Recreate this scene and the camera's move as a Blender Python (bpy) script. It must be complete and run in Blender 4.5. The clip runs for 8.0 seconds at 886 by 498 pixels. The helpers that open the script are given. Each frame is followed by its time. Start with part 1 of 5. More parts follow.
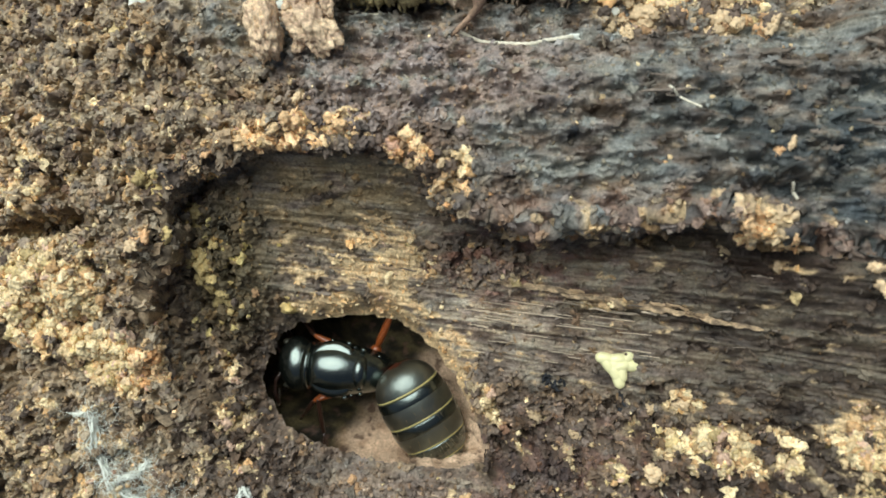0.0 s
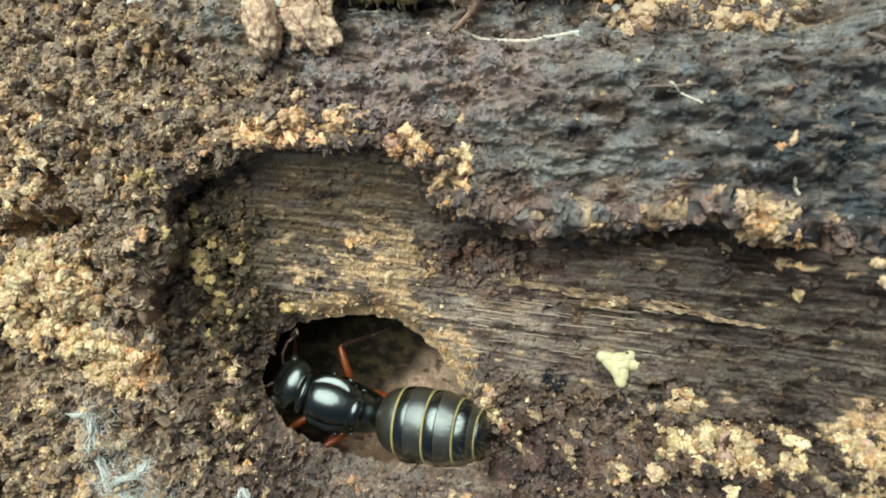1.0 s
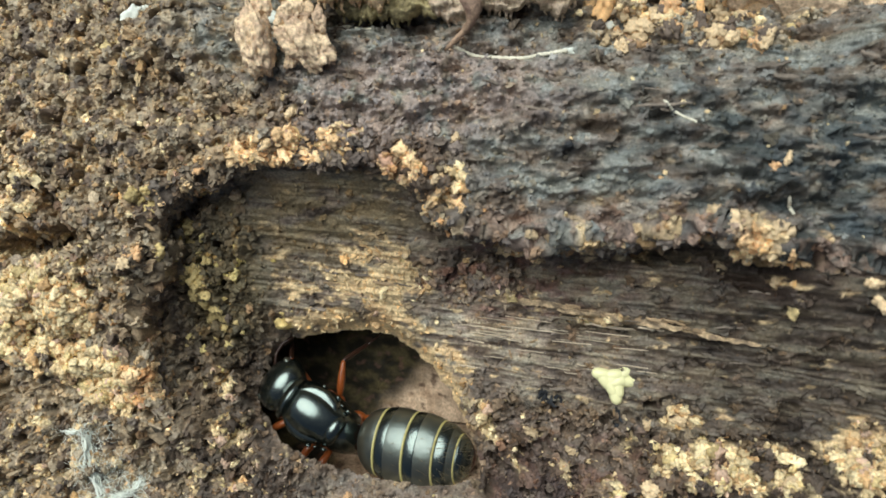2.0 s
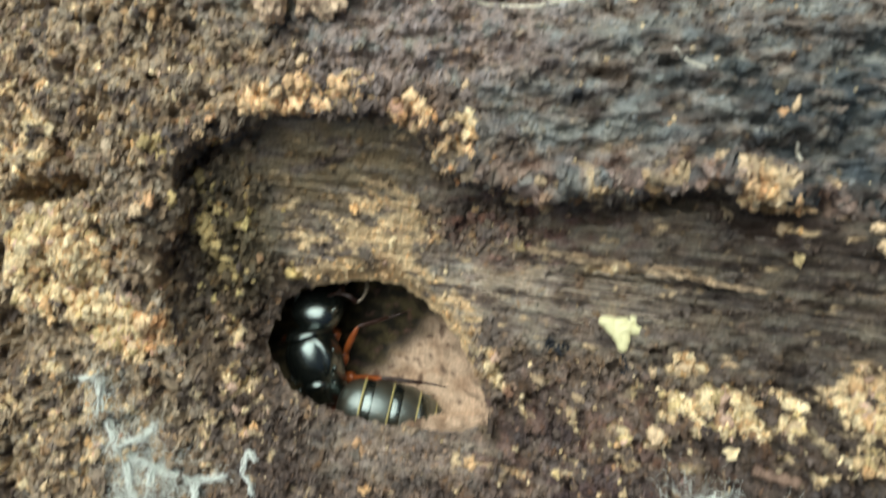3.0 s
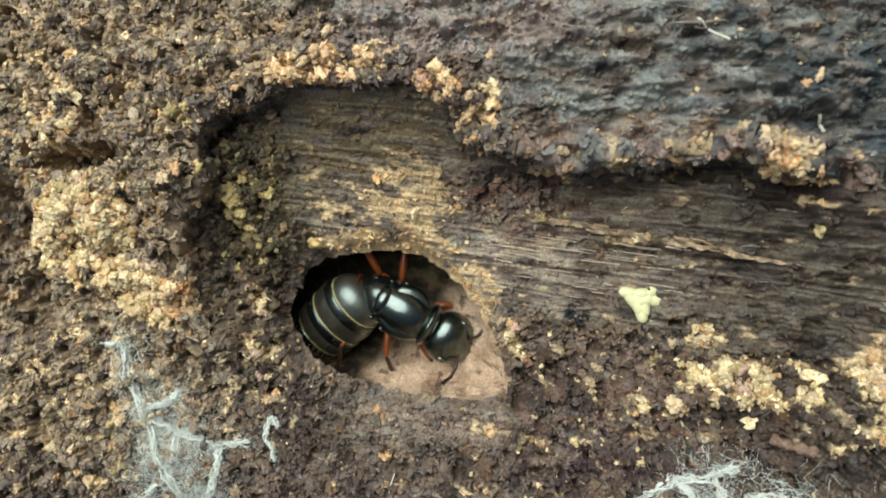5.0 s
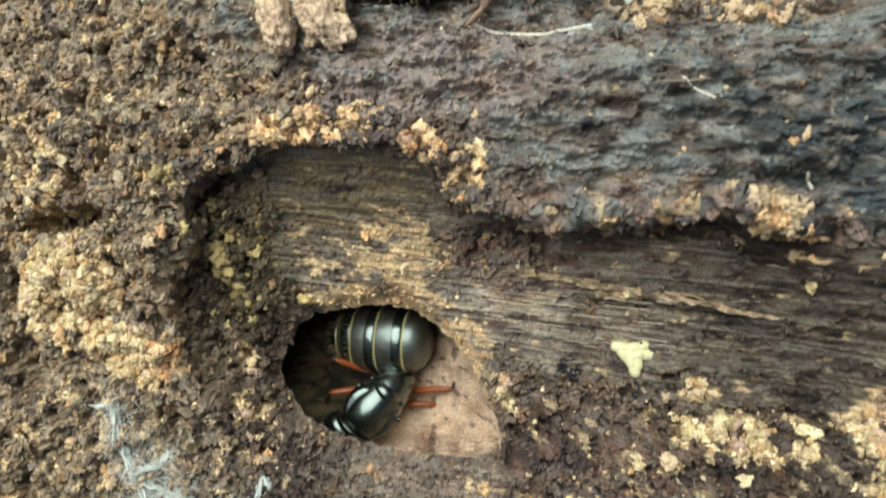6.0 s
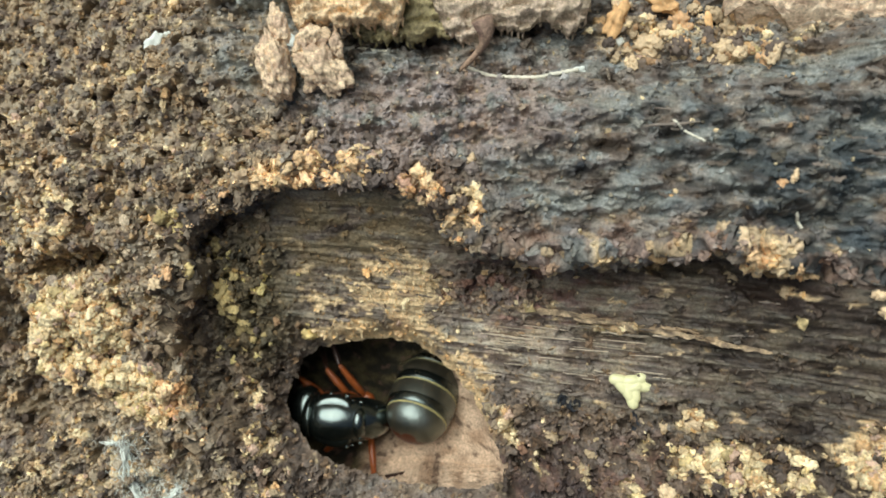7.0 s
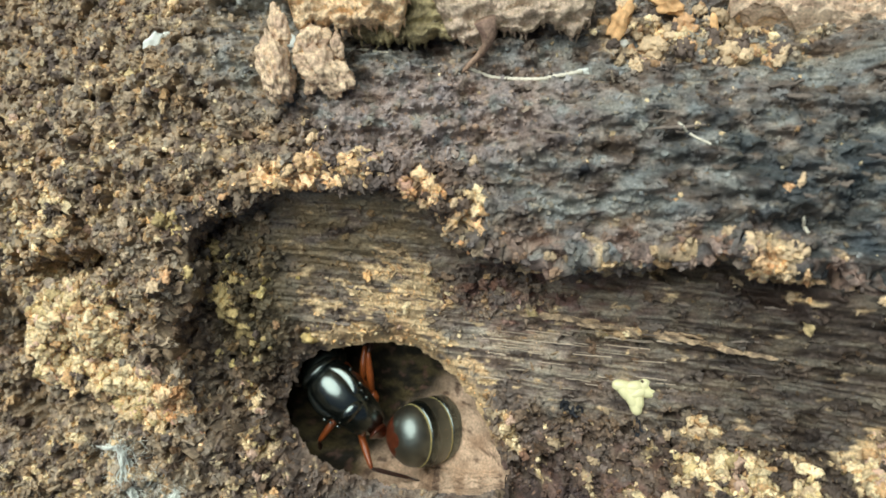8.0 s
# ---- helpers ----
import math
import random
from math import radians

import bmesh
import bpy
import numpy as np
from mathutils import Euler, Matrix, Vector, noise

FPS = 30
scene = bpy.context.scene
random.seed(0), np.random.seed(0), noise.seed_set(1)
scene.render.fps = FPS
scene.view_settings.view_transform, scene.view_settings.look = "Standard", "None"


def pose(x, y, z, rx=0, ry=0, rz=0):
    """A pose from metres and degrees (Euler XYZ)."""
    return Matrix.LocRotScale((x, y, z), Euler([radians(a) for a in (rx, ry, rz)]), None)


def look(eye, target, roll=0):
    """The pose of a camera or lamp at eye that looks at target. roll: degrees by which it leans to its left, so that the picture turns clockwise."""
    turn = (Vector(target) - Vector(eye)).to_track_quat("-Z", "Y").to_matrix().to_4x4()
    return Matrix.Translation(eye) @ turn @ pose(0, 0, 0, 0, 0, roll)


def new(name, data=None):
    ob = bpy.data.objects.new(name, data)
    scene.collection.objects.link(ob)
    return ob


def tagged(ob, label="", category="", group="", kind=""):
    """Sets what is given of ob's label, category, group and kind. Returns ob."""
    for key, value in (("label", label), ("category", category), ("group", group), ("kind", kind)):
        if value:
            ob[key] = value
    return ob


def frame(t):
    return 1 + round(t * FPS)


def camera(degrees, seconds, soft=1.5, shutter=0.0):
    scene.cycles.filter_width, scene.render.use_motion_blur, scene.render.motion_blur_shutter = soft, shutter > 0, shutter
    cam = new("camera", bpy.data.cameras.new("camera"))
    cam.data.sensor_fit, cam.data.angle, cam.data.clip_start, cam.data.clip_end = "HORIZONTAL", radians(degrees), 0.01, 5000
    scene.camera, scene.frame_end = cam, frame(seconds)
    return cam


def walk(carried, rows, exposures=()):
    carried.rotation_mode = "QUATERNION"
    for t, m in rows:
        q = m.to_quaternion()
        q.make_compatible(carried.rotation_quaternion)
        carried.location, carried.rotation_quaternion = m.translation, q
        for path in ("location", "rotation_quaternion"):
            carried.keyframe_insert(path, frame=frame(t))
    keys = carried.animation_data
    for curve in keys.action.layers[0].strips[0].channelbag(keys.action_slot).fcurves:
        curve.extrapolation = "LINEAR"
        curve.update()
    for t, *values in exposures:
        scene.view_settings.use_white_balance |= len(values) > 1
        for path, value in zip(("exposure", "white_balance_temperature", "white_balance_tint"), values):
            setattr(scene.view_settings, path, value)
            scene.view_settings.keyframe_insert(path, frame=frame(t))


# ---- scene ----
MM = 0.001


def mm_pose(x, y, z, rx=0, ry=0, rz=0):
    """A pose given in millimetres and degrees."""
    return pose(x * MM, y * MM, z * MM, rx, ry, rz)


# ------------------------------------------------------------------ camera
cam = camera(48, 8.0, 1.7, 0.5)
cam.data.dof.use_dof = True
cam.data.dof.focus_distance = 0.0685
cam.data.dof.aperture_fstop = 64.0
walk(cam, [
    (0, mm_pose(0.00, 0.00, 67.38, 0.028, 0.043, 0.002)),
    (0.5, mm_pose(0.14, -0.02, 67.31, 0.294, 0.124, -0.016)),
    (1, mm_pose(0.02, -0.50, 67.01, 0.373, 0.059, -0.136)),
    (1.5, mm_pose(0.18, 0.29, 66.84, 0.392, -0.016, -0.253)),
    (1.7, mm_pose(0.22, 0.42, 66.84, 0.372, -0.014, -0.270)),
    (2.8, mm_pose(0.73, 1.63, 67.44, -0.728, 0.263, -0.329)),
    (3, mm_pose(0.01, -0.92, 67.55, -1.258, 0.281, -0.015)),
    (3.5, mm_pose(-0.94, -3.93, 67.39, -2.147, 0.602, 0.638)),
    (4, mm_pose(-0.78, -3.50, 68.27, -2.365, 0.899, 0.862)),
    (4.2, mm_pose(-0.90, -3.44, 68.30, -2.370, 0.930, 0.850)),
    (5.3, mm_pose(-0.41, -1.53, 68.34, -1.939, 1.150, 0.251)),
    (5.5, mm_pose(-0.45, -2.02, 68.44, -1.705, 1.118, 0.032)),
    (6, mm_pose(0.02, 1.13, 67.69, -1.426, 0.909, -0.705)),
    (6.5, mm_pose(0.56, 3.50, 68.31, -1.351, 1.035, -1.320)),
    (7, mm_pose(0.56, 3.76, 69.02, -1.451, 1.237, -1.680)),
    (7.5, mm_pose(0.72, 4.14, 68.92, -1.425, 1.340, -1.781)),
    (8, mm_pose(0.52, 3.87, 68.23, -1.348, 1.309, -1.494)),
])

# ------------------------------------------------------------------ light
SUN_ELEVATION, SUN_AZIMUTH = 58, 122      # degrees; azimuth counter-clockwise from +x
world = bpy.data.worlds.new("forest_sky")
scene.world = world
world.use_nodes = True
wn = world.node_tree.nodes
sky = wn.new("ShaderNodeTexSky")
sky.sky_type = "NISHITA"
sky.sun_disc = False
sky.sun_elevation = radians(SUN_ELEVATION)
sky.sun_rotation = radians(90 - SUN_AZIMUTH)
sky.dust_density = 4.0
wn["Background"].inputs["Strength"].default_value = 0.04
world.node_tree.links.new(sky.outputs[0], wn["Background"].inputs["Color"])

sun_data = bpy.data.lights.new("sun", "SUN")
sun_data.energy = 3.7
sun_data.angle = radians(56)
sun_data.color = (0.945, 1.0, 0.965)
sun = new("sun", sun_data)
sx = math.cos(radians(SUN_ELEVATION)) * math.cos(radians(SUN_AZIMUTH))
sy = math.cos(radians(SUN_ELEVATION)) * math.sin(radians(SUN_AZIMUTH))
sun.matrix_world = look((sx, sy, math.sin(radians(SUN_ELEVATION))), (0, 0, 0))
scene.view_settings.exposure = 0.0


# ------------------------------------------------------------------ numeric noise
def lattice_number(ix, iy, iz, seed):
    """Repeatable pseudo-random whole numbers 0..65535 on an integer lattice."""
    n = (ix * 374761393 + iy * 668265263 + iz * 2147483647 + seed * 974634777) & 0x7FFFFFFF
    n = ((n ^ (n >> 13)) * 1274126177) & 0x7FFFFFFF
    n = ((n ^ (n >> 16)) * 1103515245 + 12345) & 0x7FFFFFFF
    return (n >> 8) & 0xFFFF


def lattice(ix, iy, iz, seed):
    """Repeatable pseudo-random numbers 0..1 on an integer lattice."""
    return lattice_number(ix.astype(np.int64), iy.astype(np.int64), iz.astype(np.int64), seed) / 65535.0


TURNS = np.arange(65536) / 65535.0 * 2 * np.pi
TURN_X, TURN_Y = np.cos(TURNS).astype(np.float32), np.sin(TURNS).astype(np.float32)


def vnoise(x, y, seed=0):
    """Smooth noise, about -1..1, with features one unit wide."""
    x, y = np.asarray(x, float), np.asarray(y, float)
    ix, iy = np.floor(x).astype(np.int64), np.floor(y).astype(np.int64)
    fx, fy = (x - ix).astype(np.float32), (y - iy).astype(np.float32)
    ux, uy = fx * fx * fx * (fx * (fx * 6 - 15) + 10), fy * fy * fy * (fy * (fy * 6 - 15) + 10)
    out = 0
    for ox in (0, 1):
        for oy in (0, 1):
            k = lattice_number(ix + ox, iy + oy, 0, seed)
            out = out + (TURN_X[k] * (fx - ox) + TURN_Y[k] * (fy - oy)) * (ux if ox else 1 - ux) * (uy if oy else 1 - uy)
    return out.astype(float) * 1.5


def fbm(x, y, octaves=4, seed=0, gain=0.5):
    out, amp = 0, 1.0
    for k in range(octaves):
        out = out + amp * vnoise(x * 2**k + 17.3 * k, y * 2**k - 9.1 * k, seed + k)
        amp *= gain
    return out


def lumps(x, y, seed=0):
    """Rounded grains: height 0..1 of the nearest grain, and a number that is its own."""
    x, y = np.asarray(x, float), np.asarray(y, float)
    ix, iy = np.floor(x), np.floor(y)
    best, own = np.full(x.shape, -9.0), np.zeros(x.shape)
    zero = np.zeros_like(ix)
    for ox in (-1, 0, 1):
        for oy in (-1, 0, 1):
            cx, cy = ix + ox, iy + oy
            px = cx + lattice(cx, cy, zero, seed)
            py = cy + lattice(cx, cy, zero + 1, seed)
            size = 0.45 + 0.6 * lattice(cx, cy, zero + 2, seed)
            h = size - ((x - px) ** 2 + (y - py) ** 2) / size
            more = h > best
            best = np.where(more, h, best)
            own = np.where(more, lattice(cx, cy, zero + 3, seed), own)
    return np.clip(best, -0.3, 1.0), own


def smooth(a, b, v):
    t = np.clip((v - a) / (b - a), 0, 1)
    return t * t * (3 - 2 * t)


def side(x, y, outline):
    """Signed distance to a closed outline, positive inside."""
    near, inside = np.full(x.shape, 1e9), np.zeros(x.shape, bool)
    n = len(outline)
    for k in range(n):
        (ax, ay), (bx, by) = outline[k], outline[(k + 1) % n]
        ex, ey = bx - ax, by - ay
        t = np.clip(((x - ax) * ex + (y - ay) * ey) / (ex * ex + ey * ey), 0, 1)
        near = np.minimum(near, (x - ax - t * ex) ** 2 + (y - ay - t * ey) ** 2)
        if ey:
            inside ^= ((ay > y) != (by > y)) & (x < ax + (y - ay) * ex / ey)
    return np.where(inside, 1, -1) * np.sqrt(near)


def spot(x, y, cx, cy, rx, ry, turn=0.0):
    """A soft round patch, 1 in its middle and 0 outside."""
    c, s = math.cos(radians(turn)), math.sin(radians(turn))
    u, v = (x - cx) * c + (y - cy) * s, (y - cy) * c - (x - cx) * s
    return smooth(1.0, 0.35, np.sqrt((u / rx) ** 2 + (v / ry) ** 2))


# ------------------------------------------------------------------ materials
def node_mat(name, rough=0.8):
    m = bpy.data.materials.new(name)
    m.use_nodes = True
    b = m.node_tree.nodes["Principled BSDF"]
    b.inputs["Roughness"].default_value = rough
    return m, m.node_tree.nodes, m.node_tree.links, b


def add_noise(nodes, links, scale, detail=4.0, rough=0.6, stretch=(1, 1, 1)):
    tc = nodes.new("ShaderNodeTexCoord")
    mp = nodes.new("ShaderNodeMapping")
    mp.inputs["Scale"].default_value = stretch
    nz = nodes.new("ShaderNodeTexNoise")
    nz.inputs["Scale"].default_value = scale
    nz.inputs["Detail"].default_value = detail
    nz.inputs["Roughness"].default_value = rough
    links.new(tc.outputs["Object"], mp.inputs["Vector"])
    links.new(mp.outputs[0], nz.inputs["Vector"])
    return nz


def ramp_to(nodes, links, source, low, high):
    r = nodes.new("ShaderNodeMapRange")
    r.inputs["To Min"].default_value, r.inputs["To Max"].default_value = low, high
    r.inputs["From Min"].default_value, r.inputs["From Max"].default_value = 0.3, 0.7
    links.new(source, r.inputs["Value"])
    return r.outputs[0]


def bumped(nodes, links, bsdf, height, strength, distance):
    bp = nodes.new("ShaderNodeBump")
    bp.inputs["Strength"].default_value = strength
    bp.inputs["Distance"].default_value = distance
    links.new(height, bp.inputs["Height"])
    links.new(bp.outputs[0], bsdf.inputs["Normal"])


def rotten_wood(name, rough=0.62, stretch=(1, 1, 1), bump=0.00006):
    """Decayed wood: its tint lies on the mesh, grain and relief come from noise."""
    m, nodes, links, b = node_mat(name, rough)
    at = nodes.new("ShaderNodeAttribute")
    at.attribute_name = "tint"
    fine = add_noise(nodes, links, 5200, 5, 0.65, stretch)
    broad = add_noise(nodes, links, 700, 3, 0.55, stretch)
    k1 = ramp_to(nodes, links, fine.outputs["Fac"], 0.55, 1.45)
    k2 = ramp_to(nodes, links, broad.outputs["Fac"], 0.8, 1.2)
    mul = nodes.new("ShaderNodeMath")
    mul.operation = "MULTIPLY"
    links.new(k1, mul.inputs[0]), links.new(k2, mul.inputs[1])
    sc = nodes.new("ShaderNodeVectorMath")
    sc.operation = "SCALE"
    links.new(at.outputs["Color"], sc.inputs[0]), links.new(mul.outputs[0], sc.inputs["Scale"])
    links.new(sc.outputs[0], b.inputs["Base Color"])
    links.new(ramp_to(nodes, links, broad.outputs["Fac"], rough - 0.18, rough + 0.12), b.inputs["Roughness"])
    b.inputs["Specular IOR Level"].default_value = 0.32
    bumped(nodes, links, b, fine.outputs["Fac"], 0.7, bump)
    return m


def plain(name, colour, rough, grain=1500, vary=0.15, bump=0.00002, coat=0.0, spec=0.5):
    m, nodes, links, b = node_mat(name, rough)
    nz = add_noise(nodes, links, grain, 4, 0.6)
    k = ramp_to(nodes, links, nz.outputs["Fac"], 1 - vary, 1 + vary)
    rgb = nodes.new("ShaderNodeRGB")
    rgb.outputs[0].default_value = (*colour, 1)
    sc = nodes.new("ShaderNodeVectorMath")
    sc.operation = "SCALE"
    links.new(rgb.outputs[0], sc.inputs[0]), links.new(k, sc.inputs["Scale"])
    links.new(sc.outputs[0], b.inputs["Base Color"])
    b.inputs["Coat Weight"].default_value = coat
    b.inputs["Coat Roughness"].default_value = 0.12
    if coat:
        # green tint stands in for leaf-coloured light in the highlights
        b.inputs["Specular Tint"].default_value = (0.80, 1.0, 0.92, 1)
        b.inputs["IOR"].default_value = 1.75
    b.inputs["Specular IOR Level"].default_value = spec
    bumped(nodes, links, b, nz.outputs["Fac"], 0.5, bump)
    return m


WOOD = rotten_wood("rotten_wood")
GNAWED = rotten_wood("gnawed_wood", 0.85)
CRUMB = rotten_wood("wood_crumb", 0.8, bump=0.00008)
CHITIN = plain("black_chitin", (0.005, 0.006, 0.005), 0.24, 1100, 0.4, 0.00007, 0.6, 0.9)
BROWN_CHITIN = plain("brown_chitin", (0.030, 0.024, 0.015), 0.40, 900, 0.6, 0.00012, 0.45, 1.0)
BELLY = plain("red_brown_belly", (0.085, 0.022, 0.009), 0.35, 3000, 0.4, 0.00001, 0.0, 0.5)
RED_CHITIN = plain("red_brown_leg", (0.23, 0.058, 0.013), 0.3, 4000, 0.25, 0.000004, 0.0, 0.5)
WAIST = plain("dark_red_waist", (0.070, 0.018, 0.008), 0.3, 4000, 0.25, 0.000004)
DARK_LEG = plain("dark_leg", (0.030, 0.013, 0.008), 0.35, 4000, 0.25, 0.000004)
BAND = plain("pale_membrane", (0.52, 0.46, 0.18), 0.4, 5000, 0.2, 0.000004)
HAIR = plain("golden_hair", (0.20, 0.15, 0.07), 0.4, 3000, 0.1, 0.0)
# feeler tips are pale: their whitish glints are put into the colour
ANTENNA = plain("pale_glint_feeler", (0.26, 0.22, 0.16), 0.35, 4000, 0.3, 0.000004)
FUNGUS = plain("white_fungus", (0.80, 0.85, 0.77), 0.8, 4000, 0.12, 0.00001)
FIBRE = plain("pale_fibre", (0.75, 0.72, 0.58), 0.6, 3000, 0.15, 0.00001)
EGG = plain("ant_egg_skin", (0.90, 0.88, 0.50), 0.3, 2500, 0.05, 0.000004)


# ------------------------------------------------------------------ mesh helpers
def part(name, bm, material, parent=None, label="", smooth_faces=True):
    """Links a bmesh, drawn in millimetres, as one mesh object."""
    me = bpy.data.meshes.new(name)
    bmesh.ops.scale(bm, vec=(MM, MM, MM), verts=bm.verts)
    bmesh.ops.recalc_face_normals(bm, faces=bm.faces)
    bm.to_mesh(me)
    bm.free()
    me.materials.append(material)
    if smooth_faces:
        me.polygons.foreach_set("use_smooth", [True] * len(me.polygons))
    ob = new(name, me)
    if parent is not None:
        ob.parent = parent
    if label:
        ob["label"] = label
    return ob


def mesh_from(name, verts, quads, material, tint=None, smooth_faces=True):
    """A mesh object from arrays of places in millimetres and faces of 3 or 4 corners."""
    me = bpy.data.meshes.new(name)
    verts = np.asarray(verts, np.float32) * MM
    quads = np.asarray(quads, np.int32)
    k = quads.shape[1]
    me.vertices.add(len(verts))
    me.vertices.foreach_set("co", verts.ravel())
    me.loops.add(quads.size)
    me.loops.foreach_set("vertex_index", quads.ravel())
    me.polygons.add(len(quads))
    me.polygons.foreach_set("loop_start", np.arange(0, quads.size, k, dtype=np.int32))
    me.polygons.foreach_set("use_smooth", np.full(len(quads), smooth_faces))
    me.update(calc_edges=True)
    me.validate()
    if tint is not None:
        at = me.attributes.new("tint", "FLOAT_COLOR", "POINT")
        at.data.foreach_set("color", np.c_[tint, np.ones(len(tint))].astype(np.float32).ravel())
    me.materials.append(material)
    return new(name, me)


def loft(bm, rows, turns=28):
    """Adds a body along x: rows of x, half width, half height, middle z."""
    rings = []
    for x, w, h, z in rows:
        rings.append([bm.verts.new((x, w * math.cos(a), z + h * math.sin(a))) for a in np.linspace(0, 2 * math.pi, turns, endpoint=False)])
    for a, b in zip(rings, rings[1:]):
        for k in range(turns):
            bm.faces.new((a[k], a[(k + 1) % turns], b[(k + 1) % turns], b[k]))
    bm.faces.new(rings[0]), bm.faces.new(rings[-1][::-1])
    return bm


def rounded(rows, steps=6):
    """Rows of loft() with smooth rows between them."""
    rows = np.array(rows, float)
    t = np.arange(len(rows))
    tt = np.linspace(0, len(rows) - 1, (len(rows) - 1) * steps + 1)
    out = []
    for u in tt:
        k = min(int(u), len(rows) - 2)
        f = u - k
        p0, p1, p2, p3 = rows[max(k - 1, 0)], rows[k], rows[k + 1], rows[min(k + 2, len(rows) - 1)]
        out.append(0.5 * (2 * p1 + (p2 - p0) * f + (2 * p0 - 5 * p1 + 4 * p2 - p3) * f * f + (3 * p1 - p0 - 3 * p2 + p3) * f**3))
    return [(r[0], max(r[1], 0.01), max(r[2], 0.01), r[3]) for r in out]


def tube(bm, points, radii, turns=7):
    """Adds a bent tapering tube through points."""
    pts = [Vector(p) for p in points]
    rings = []
    for k, p in enumerate(pts):
        d = (pts[min(k + 1, len(pts) - 1)] - pts[max(k - 1, 0)]).normalized()
        u = d.orthogonal().normalized()
        if rings:
            u = (last - d * last.dot(d)).normalized()
        last = u
        v = d.cross(u)
        r = radii[k] if hasattr(radii, "__len__") else radii
        rings.append([bm.verts.new(p + r * (math.cos(a) * u + math.sin(a) * v)) for a in np.linspace(0, 2 * math.pi, turns, endpoint=False)])
    for a, b in zip(rings, rings[1:]):
        for k in range(turns):
            bm.faces.new((a[k], a[(k + 1) % turns], b[(k + 1) % turns], b[k]))
    bm.faces.new(rings[0]), bm.faces.new(rings[-1][::-1])


def ball(bm, place, size, turn=(0, 0, 0), detail=2):
    m = Matrix.LocRotScale(place, Euler([radians(a) for a in turn]), size)
    return bmesh.ops.create_icosphere(bm, subdivisions=detail, radius=1.0, matrix=m)["verts"]


# ------------------------------------------------------------------ the log: heights
EDGE = [(-18.5, -13.3), (-20.1, -10.0), (-21.1, -6.3), (-21.2, -3.9), (-19.3, 0.5), (-19.3, 3.7), (-17.8, 5.4), (-14.6, 6.1), (-12.9, 7.0),
        (-10.6, 7.5), (-8.3, 7.6), (-6.0, 7.2), (-3.5, 6.5), (-0.9, 5.4), (0.2, 2.9), (1.9, 2.6), (3.9, 2.1), (6.6, 1.2), (8.2, 1.4),
        (10.5, 2.0), (13.0, 1.9), (15.5, 2.3), (17.6, 1.7), (19.9, 1.0), (22.8, 0.1), (25.7, -0.9)]
UPPER = EDGE + [(60, -12), (400, 0), (400, 400), (-400, 400), (-400, -40), (-30, -22)]
HOLE = [(-11.1, -5.5), (-9.5, -5.2), (-7.4, -4.9), (-5.3, -4.8), (-3.6, -5.2), (-1.9, -6.2), (-0.4, -7.5), (0.9, -9.1), (1.7, -10.7), (2.5, -12.4),
        (2.9, -13.7), (2.8, -14.8), (1.0, -15.3), (-0.9, -15.3), (-3.3, -15.2), (-5.3, -15.0), (-7.3, -14.6), (-8.9, -14.1), (-10.6, -13.5),
        (-12.2, -12.6), (-13.3, -11.4), (-13.9, -10.0), (-13.6, -8.3), (-12.7, -6.6)]
GRAIN = -6      # degrees by which the grain falls to the right
PITS = [(-28.2, 1.7, 3.4, 1.0, 8, 4.2), (-27.0, 4.1, 0.9, 0.9, 0, 1.8), (-26.2, -5.2, 1.7, 1.0, 0, 1.6), (-32.5, -9.0, 1.6, 2.6, 0, 2.5), (-33.8, -2.5, 1.6, 3.0, 0, 2.5),
        (-12.0, 18.6, 6.5, 1.6, -12, 3.5), (-4.0, 16.6, 4.5, 1.0, -4, 2.5), (-19.3, 1.6, 1.0, 2.2, 0, 2.0), (4.3, 0.2, 2.5, 0.8, -10, 0.8), (13.8, 0.9, 1.6, 0.6, 0, 1.2),
        (9.5, -4.3, 2.6, 0.25, -6, 0.5), (-20.8, -4.5, 0.6, 2.4, 0, 1.4), (7.6, -9.2, 0.9, 0.5, 20, 0.5), (-1.5, -19.5, 2.6, 0.7, -6, 0.9), (21.0, 0.2, 2.4, 0.9, -10, 1.8), (10.4, 0.4, 3.2, 0.9, 8, 1.8), (15.0, 0.9, 3.0, 0.9, 0, 1.9), (18.8, -0.4, 2.2, 1.0, -20, 2.4), (6.5, -0.6, 2.2, 0.7, -12, 1.2),
        (-17.6, -6.6, 1.9, 4.2, 6, 2.4), (-15.6, -12.0, 1.3, 1.8, 10, 1.2), (3.9, -14.2, 0.8, 1.1, 0, 3.0), (10.3, -20.7, 2.0, 0.3, 26, 1.4), (-15.5, 4.8, 2.2, 0.9, 20, 1.1), (-18.2, 3.0, 1.0, 2.0, -10, 1.3), (11.6, -4.25, 3.6, 0.24, -7, 1.3), (17.0, -5.0, 1.6, 0.3, -12, 0.8)]


